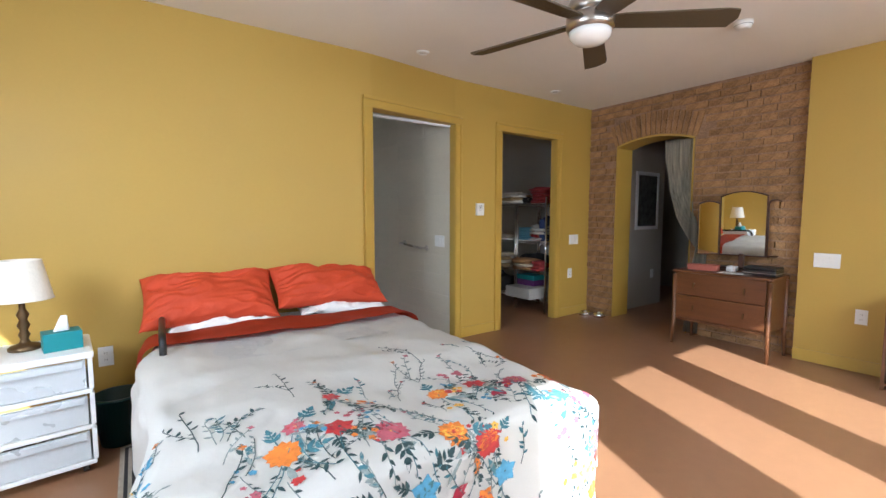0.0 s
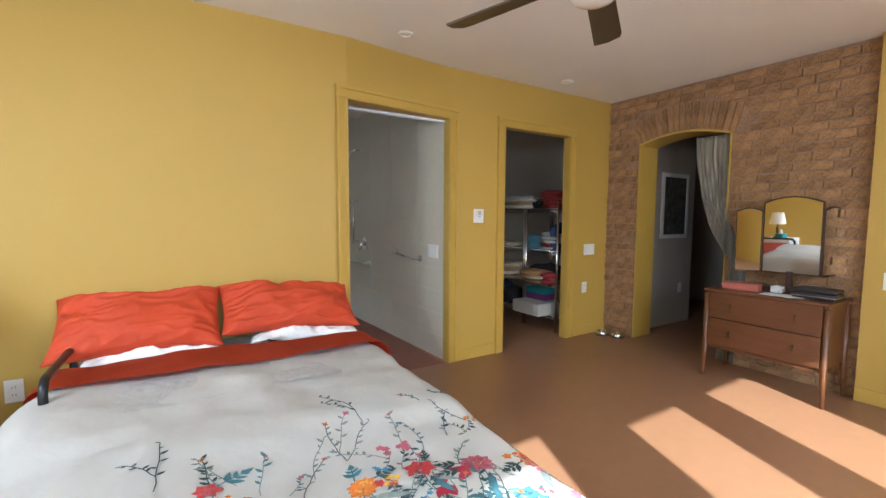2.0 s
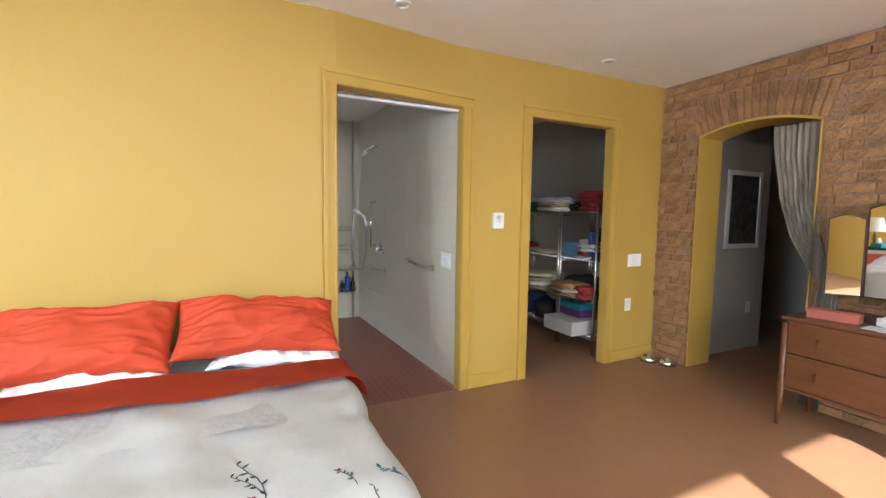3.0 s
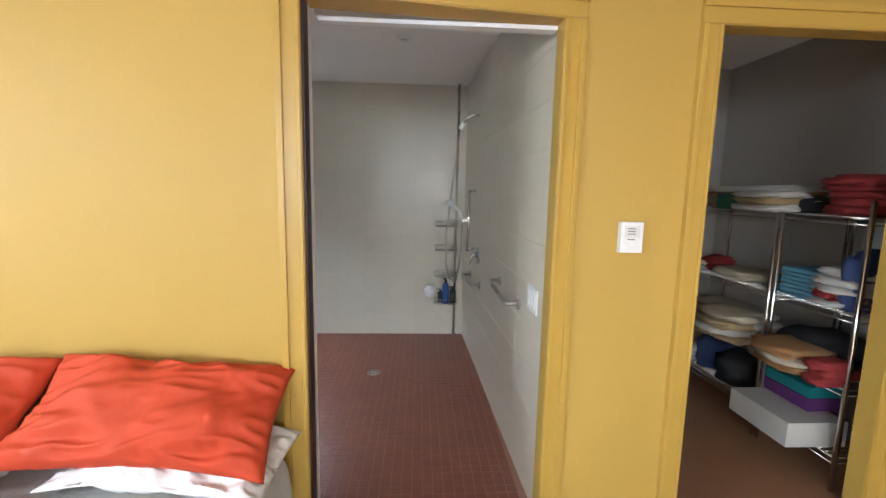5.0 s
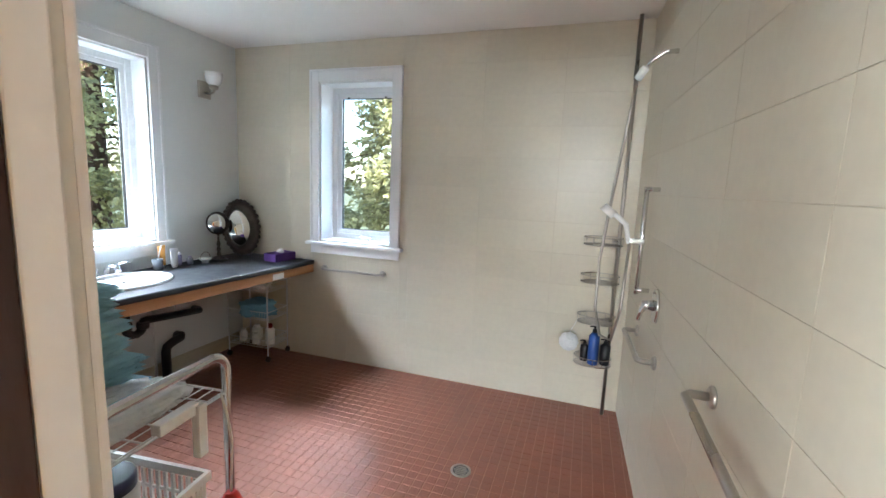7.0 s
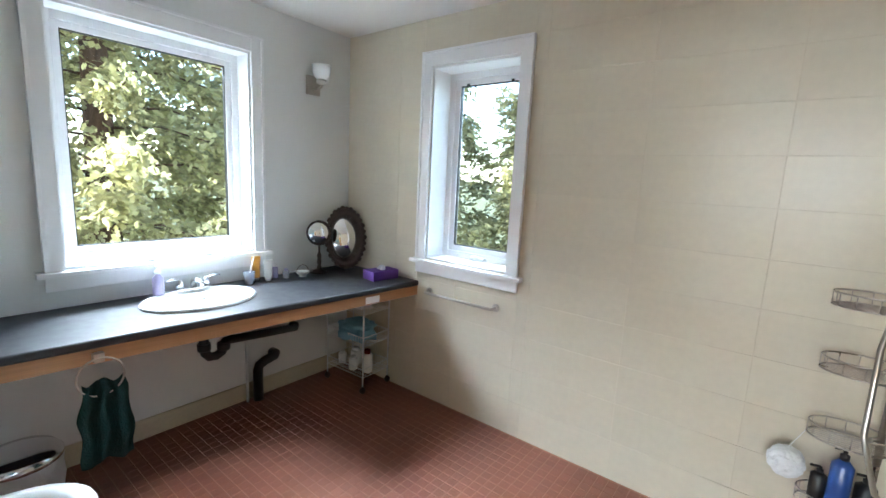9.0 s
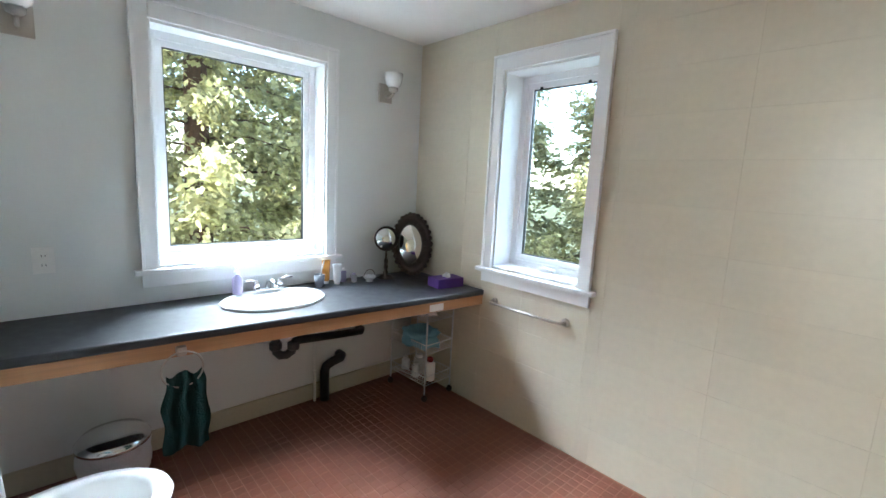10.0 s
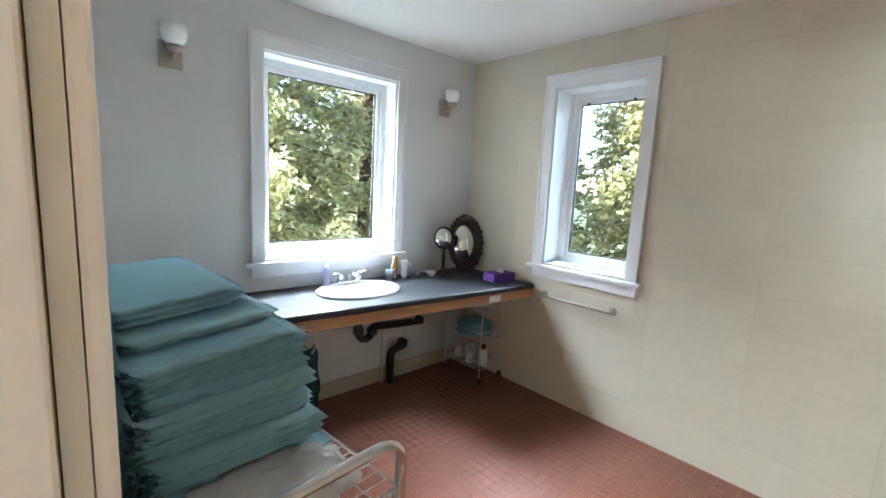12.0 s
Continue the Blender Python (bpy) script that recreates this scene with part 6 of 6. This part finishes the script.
def cedar(x, y, h, r, seed, sprays):
    t = thing("cedar_tree", "tall cedar with drooping yellow green foliage", "tree", (x, y, GZ), group="cedars outside the windows")
    rg = random.Random(seed)
    bm = bmesh.new()
    tube(bm, [(0, 0, -0.1), (0.05, 0.02, h * 0.4), (0.0, 0.05, h * 0.97)], [0.2, 0.13, 0.02], 10)
    tips = []
    for k in range(110):
        z = h * (0.04 + 0.93 * (k / 110) ** 0.9)
        a = k * 2.4 + rg.uniform(-0.4, 0.4)
        n = r * (1 - (z / h) ** 1.7) * rg.uniform(0.6, 1.12) + 0.12
        d = Vector((math.cos(a), math.sin(a), 0))
        pts = [Vector((0, 0, z)), d * n * 0.5 + Vector((0, 0, z + 0.03 * n)), d * n * 0.85 + Vector((0, 0, z - 0.06 * n)), d * n + Vector((0, 0, z - 0.04 * n))]
        tube(bm, pts, [0.018, 0.012, 0.008, 0.003], 5)
        tips.append(pts)
    part("trunk", bm, BARK, t)
    verts, faces = [], []
    for _ in range(sprays):
        pts = tips[int(len(tips) * rg.random() ** 1.0) % len(tips)]
        f = rg.uniform(0.12, 1.0)
        i = min(int(f * 3), 2)
        p = pts[i].lerp(pts[i + 1], f * 3 - i) + Vector((rg.gauss(0, 0.1), rg.gauss(0, 0.1), rg.gauss(-0.06, 0.11)))
        out = Vector((p.x, p.y, 0)).normalized()
        d = (out * rg.uniform(0.2, 1) + Vector((rg.gauss(0, 0.5), rg.gauss(0, 0.5), rg.uniform(-0.9, 0.35)))).normalized()
        side = d.cross(Vector((rg.gauss(0, 1), rg.gauss(0, 1), rg.gauss(0, 1)))).normalized()
        n = rg.uniform(0.06, 0.14)
        b = len(verts)
        for u, w in ((0, 0.05), (0.35, 0.3), (0.55, 0.12), (0.75, 0.26), (1.0, 0.02)):
            verts.append(p + d * n * u + side * n * w)
            verts.append(p + d * n * u - side * n * w * 0.9)
        for q in range(4):
            faces.append((b + 2 * q, b + 2 * q + 1, b + 2 * q + 3, b + 2 * q + 2))
    me = bpy.data.meshes.new("crown")
    me.from_pydata(verts, [], faces)
    me.materials.append(LEAF)
    crown = new("crown", me)
    crown.parent = t
    return t


cedar(-4.2, 5.2, 9.5, 1.9, 1, 52000)
cedar(-5.0, 7.6, 8.5, 1.8, 2, 30000)
cedar(-3.3, 9.5, 6.6, 1.7, 3, 28000)
cedar(-0.9, 10.8, 6.8, 1.7, 4, 36000)
cedar(1.6, 11.5, 7.4, 1.8, 5, 22000)
cedar(-5.5, 2.9, 9.0, 1.9, 6, 14000)
cedar(-6.0, 0.4, 8.0, 1.9, 7, 9000)
cedar(-5.6, -2.2, 4.0, 1.3, 8, 6000)
cedar(-1.6, 15.0, 8.0, 2.2, 9, 9000)
cedar(0.3, 13.8, 6.0, 2.0, 10, 14000)

# ---- pieces: wall tiles, floor tiles, bricks ----
def plank_mesh(name, w, h, t, mat, bevel):
    """A flat piece w x h, lying in x-z, its face at y = 0 and its back at y = t, with eased edges."""
    bm = bmesh.new()
    a = [bm.verts.new((x, bevel, z)) for x, z in ((0, 0), (w, 0), (w, h), (0, h))]
    b = [bm.verts.new((x, 0, z)) for x, z in ((bevel, bevel), (w - bevel, bevel), (w - bevel, h - bevel), (bevel, h - bevel))]
    c = [bm.verts.new((x, t, z)) for x, z in ((0, 0), (w, 0), (w, h), (0, h))]
    bm.faces.new(b)
    for k in range(4):
        bm.faces.new((a[k], a[(k + 1) % 4], b[(k + 1) % 4], b[k]))
        bm.faces.new((c[k], c[(k + 1) % 4], a[(k + 1) % 4], a[k]))
    return mesh_of(name, bm, mat)


def lay(parent, name, mesh, m):
    ob = bpy.data.objects.new(name, mesh)
    scene.collection.objects.link(ob)
    ob.parent = parent
    ob.matrix_basis = m
    return ob


TW, TH, J = 0.505, 0.2, 0.0016
rng = random.Random(3)
north_tiles = bpy.data.objects["wall_bath_north"]
cache = {}


def tile_piece(parent, w, h, m):
    if w < 0.012 or h < 0.012:
        return
    key = (round(w, 3), round(h, 3))
    if key not in cache:
        cache[key] = plank_mesh("tile", key[0] - J, key[1] - J, 0.0022, WALL_TILE, 0.0006)
    lay(parent, "tile", cache[key], m @ pose(0, rng.uniform(0, 0.0005), 0, rng.uniform(-0.03, 0.03), 0, rng.uniform(-0.03, 0.03)))


wa, wb, wz0, wz1 = 0.285 - 0.073, 0.885 + 0.073, 0.85, 2.19
xs = sorted({WX, 2.516, wa, wb, *[1.535 + TW * k for k in range(-6, 4) if WX < 1.535 + TW * k < 2.516]})
zs = sorted({0.0, HB, wz0, wz1, *[0.005 + TH * k for k in range(1, 12)]})
xs = [x for k, x in enumerate(xs) if k == 0 or x - xs[k - 1] > 0.02]
for x0, x1 in zip(xs, xs[1:]):
    for z0, z1 in zip(zs, zs[1:]):
        inside = x0 >= wa - 0.01 and x1 <= wb + 0.01
        if not inside and z1 in (wz0, wz1) or not inside and z0 in (wz0, wz1):
            continue
        if inside and z0 >= wz0 - 0.001 and z1 <= wz1 + 0.001:
            continue
        tile_piece(north_tiles, x1 - x0, z1 - z0, pose(x0, FY - 0.0005, z0))
    if not (x0 >= wa - 0.01 and x1 <= wb + 0.01):
        plain = [0.0] + [0.005 + TH * k for k in range(1, 12)] + [HB]
        for z0, z1 in zip(plain, plain[1:]):
            if any(z0 < w < z1 for w in (wz0, wz1)):
                tile_piece(north_tiles, x1 - x0, z1 - z0, pose(x0, FY - 0.0005, z0))
east_tiles = bpy.data.objects["wall_bath_east"]
run = math.hypot(RB[0] - RA[0], RB[1] - RA[1])
slope = math.degrees(math.atan2(RA[1] - RB[1], RA[0] - RB[0]))
k = 0.0
while k < run - 0.02:
    w = min(TW, run - k)
    for j in range(12):
        z0 = 0.005 + TH * j
        tile_piece(east_tiles, w, min(TH, HB - z0), Matrix.Translation((RB[0], RB[1], z0)) @ pose(0, 0, 0, 0, 0, slope) @ pose(k, -0.003, 0))
    k += TW

# red mosaic floor: the stretch by the shower as single tiles, the rest joined
FTILE, near_bed = 0.051, bpy.data.objects["bath_floor_bed"]
bm = bmesh.new()
a = [bm.verts.new((x, y, -0.0015)) for x, y in ((0, 0), (0.0492, 0), (0.0492, 0.0492), (0, 0.0492))]
b = [bm.verts.new((x, y, 0)) for x, y in ((0.002, 0.002), (0.0472, 0.002), (0.0472, 0.0472), (0.002, 0.0472))]
c = [bm.verts.new((x, y, -0.007)) for x, y in ((0, 0), (0.0492, 0), (0.0492, 0.0492), (0, 0.0492))]
bm.faces.new(b)
for k in range(4):
    bm.faces.new((a[k], a[(k + 1) % 4], b[(k + 1) % 4], b[k]))
    bm.faces.new((c[k], c[(k + 1) % 4], a[(k + 1) % 4], a[k]))
floor_tile = mesh_of("floor_tile", bm, FLOOR_TILE)
verts, faces, single = [], [], 0
nx, ny = int((2.60 - WX) / FTILE), int((FY - 3.26) / FTILE)
for i in range(nx + 1):
    for j in range(ny + 1):
        x, y = WX + i * FTILE, 3.262 + j * FTILE
        if x + 0.047 > 2.60 or y + 0.047 > FY:
            continue
        dz = rng.uniform(-0.0006, 0.0006)
        if 1.25 < x < 2.15 and 4.1 < y < 4.95 and single < 300:
            lay(near_bed, "floor_tile", floor_tile, pose(x, y, dz, rng.uniform(-0.5, 0.5), rng.uniform(-0.5, 0.5), 0))
            single += 1
            continue
        n = len(verts)
        tx_, ty_ = rng.uniform(-0.0004, 0.0004), rng.uniform(-0.0004, 0.0004)
        for p, q, r in ((0, 0, -0.007), (0.0492, 0, -0.007), (0.0492, 0.0492, -0.007), (0, 0.0492, -0.007), (0, 0, -0.0015), (0.0492, 0, -0.0015), (0.0492, 0.0492, -0.0015), (0, 0.0492, -0.0015), (0.002, 0.002, tx_), (0.0472, 0.002, -ty_), (0.0472, 0.0472, -tx_), (0.002, 0.0472, ty_)):
            verts.append((x + p, y + q, r + dz))
        faces += [(n + 8, n + 9, n + 10, n + 11)] + [(n + k, n + (k + 1) % 4, n + 4 + (k + 1) % 4, n + 4 + k) for k in range(4)] + [(n + 4 + k, n + 4 + (k + 1) % 4, n + 8 + (k + 1) % 4, n + 8 + k) for k in range(4)]
me = bpy.data.meshes.new("mosaic_tiles")
me.from_pydata(verts, [], faces)
me.materials.append(FLOOR_TILE_REST)
rest = new("mosaic_tiles", me)
rest.parent = near_bed
tagged(rest, "small red quarry mosaic tiles", kind="stuff")

# old bricks, uneven, some worn back
BW_, BH_ = 0.205, 0.062
kinds = []
for v in range(10):
    bm = bmesh.new()
    box(bm, (0, -BW_ / 2, -BH_ / 2 + 0.003), (0.03, BW_ / 2, BH_ / 2 - 0.003))
    bmesh.ops.subdivide_edges(bm, edges=[e for e in bm.edges if abs(e.verts[0].co.y - e.verts[1].co.y) > 0.1], cuts=4)
    for q in bm.verts:
        q.co.x += 0.006 * noise.noise(q.co * 30 + Vector((v * 7, 0, 0)))
        q.co.z += 0.0035 * noise.noise(q.co * 25 + Vector((0, v * 5, 0)))
    kinds.append(mesh_of("brick", bm, BRICK))
rng = random.Random(8)
bricks, row, z = [], 0, 0.035
while z < H - 0.02:
    y = 1.14 + (row % 2) * 0.1 - 0.1 + rng.uniform(-0.02, 0.02)
    while y < YW - 0.01:
        w = BW_ * rng.choice((1, 1, 1, 0.55, 1.15))
        a, b = max(y, 1.135), min(y + w, YW - 0.003)
        y += w + 0.009
        top = z + BH_ / 2
        near_arch = b > A0 - 0.03 and a < A1 + 0.03
        if near_arch and z < SPRING + 0.0:
            if a < A0 - 0.035 and b > A0 - 0.012:
                b = A0 - 0.013
            elif b > A1 + 0.035 and a < A1 + 0.012:
                a = A1 + 0.013
            if b > A0 - 0.012 and a < A1 + 0.012:
                continue
        elif A0 - 0.1 < (a + b) / 2 < A1 + 0.1 and z < arch_z(min(max((a + b) / 2, A0), A1)) + 0.27:
            continue
        if b - a > 0.02:
            bricks.append(((a + b) / 2, z, b - a))
    z += BH_ + 0.008
    row += 1
arch_bricks = []
for k in range(17):
    t = (k + 0.5) / 17
    y = A0 - 0.06 + (A1 - A0 + 0.12) * t
    arch_bricks.append((y, arch_z(min(max(y, A0), A1)) + 0.128 - 0.012 * abs(t - 0.5) * 2, (0.5 - t) * 34))
for y, z, ang in arch_bricks:
    lay(brick_wall, "brick", rng.choice(kinds), pose(BX + rng.uniform(-0.006, 0.006), y, z, 90 + ang, 0, 0) @ Matrix.Diagonal((1, 1.15, 0.72, 1)))
order = sorted(bricks, key=lambda q: abs(q[1] - 1.35) + 0.3 * abs(q[0] - 1.9))
rest = bmesh.new()
for n, (y, z, w) in enumerate(order):
    m = pose(BX + rng.choice((-0.008, -0.003, 0.0, 0.003, 0.007)), y, z, rng.uniform(-0.6, 0.6), 0, rng.uniform(-0.8, 0.8)) @ Matrix.Diagonal((1, w / BW_, rng.uniform(0.92, 1.0), 1))
    if n < 283:
        lay(brick_wall, "brick", rng.choice(kinds), m)
    else:
        k = len(rest.verts)
        rest.from_mesh(rng.choice(kinds))
        rest.verts.ensure_lookup_table()
        for q in rest.verts[k:]:
            q.co = m @ q.co
me = bpy.data.meshes.new("bricks")
rest.to_mesh(me)
rest.free()
me.materials.clear()
me.materials.append(BRICK_REST)
more = new("bricks", me)
more.parent = brick_wall
tagged(more, "old reddish brown bricks", kind="stuff")
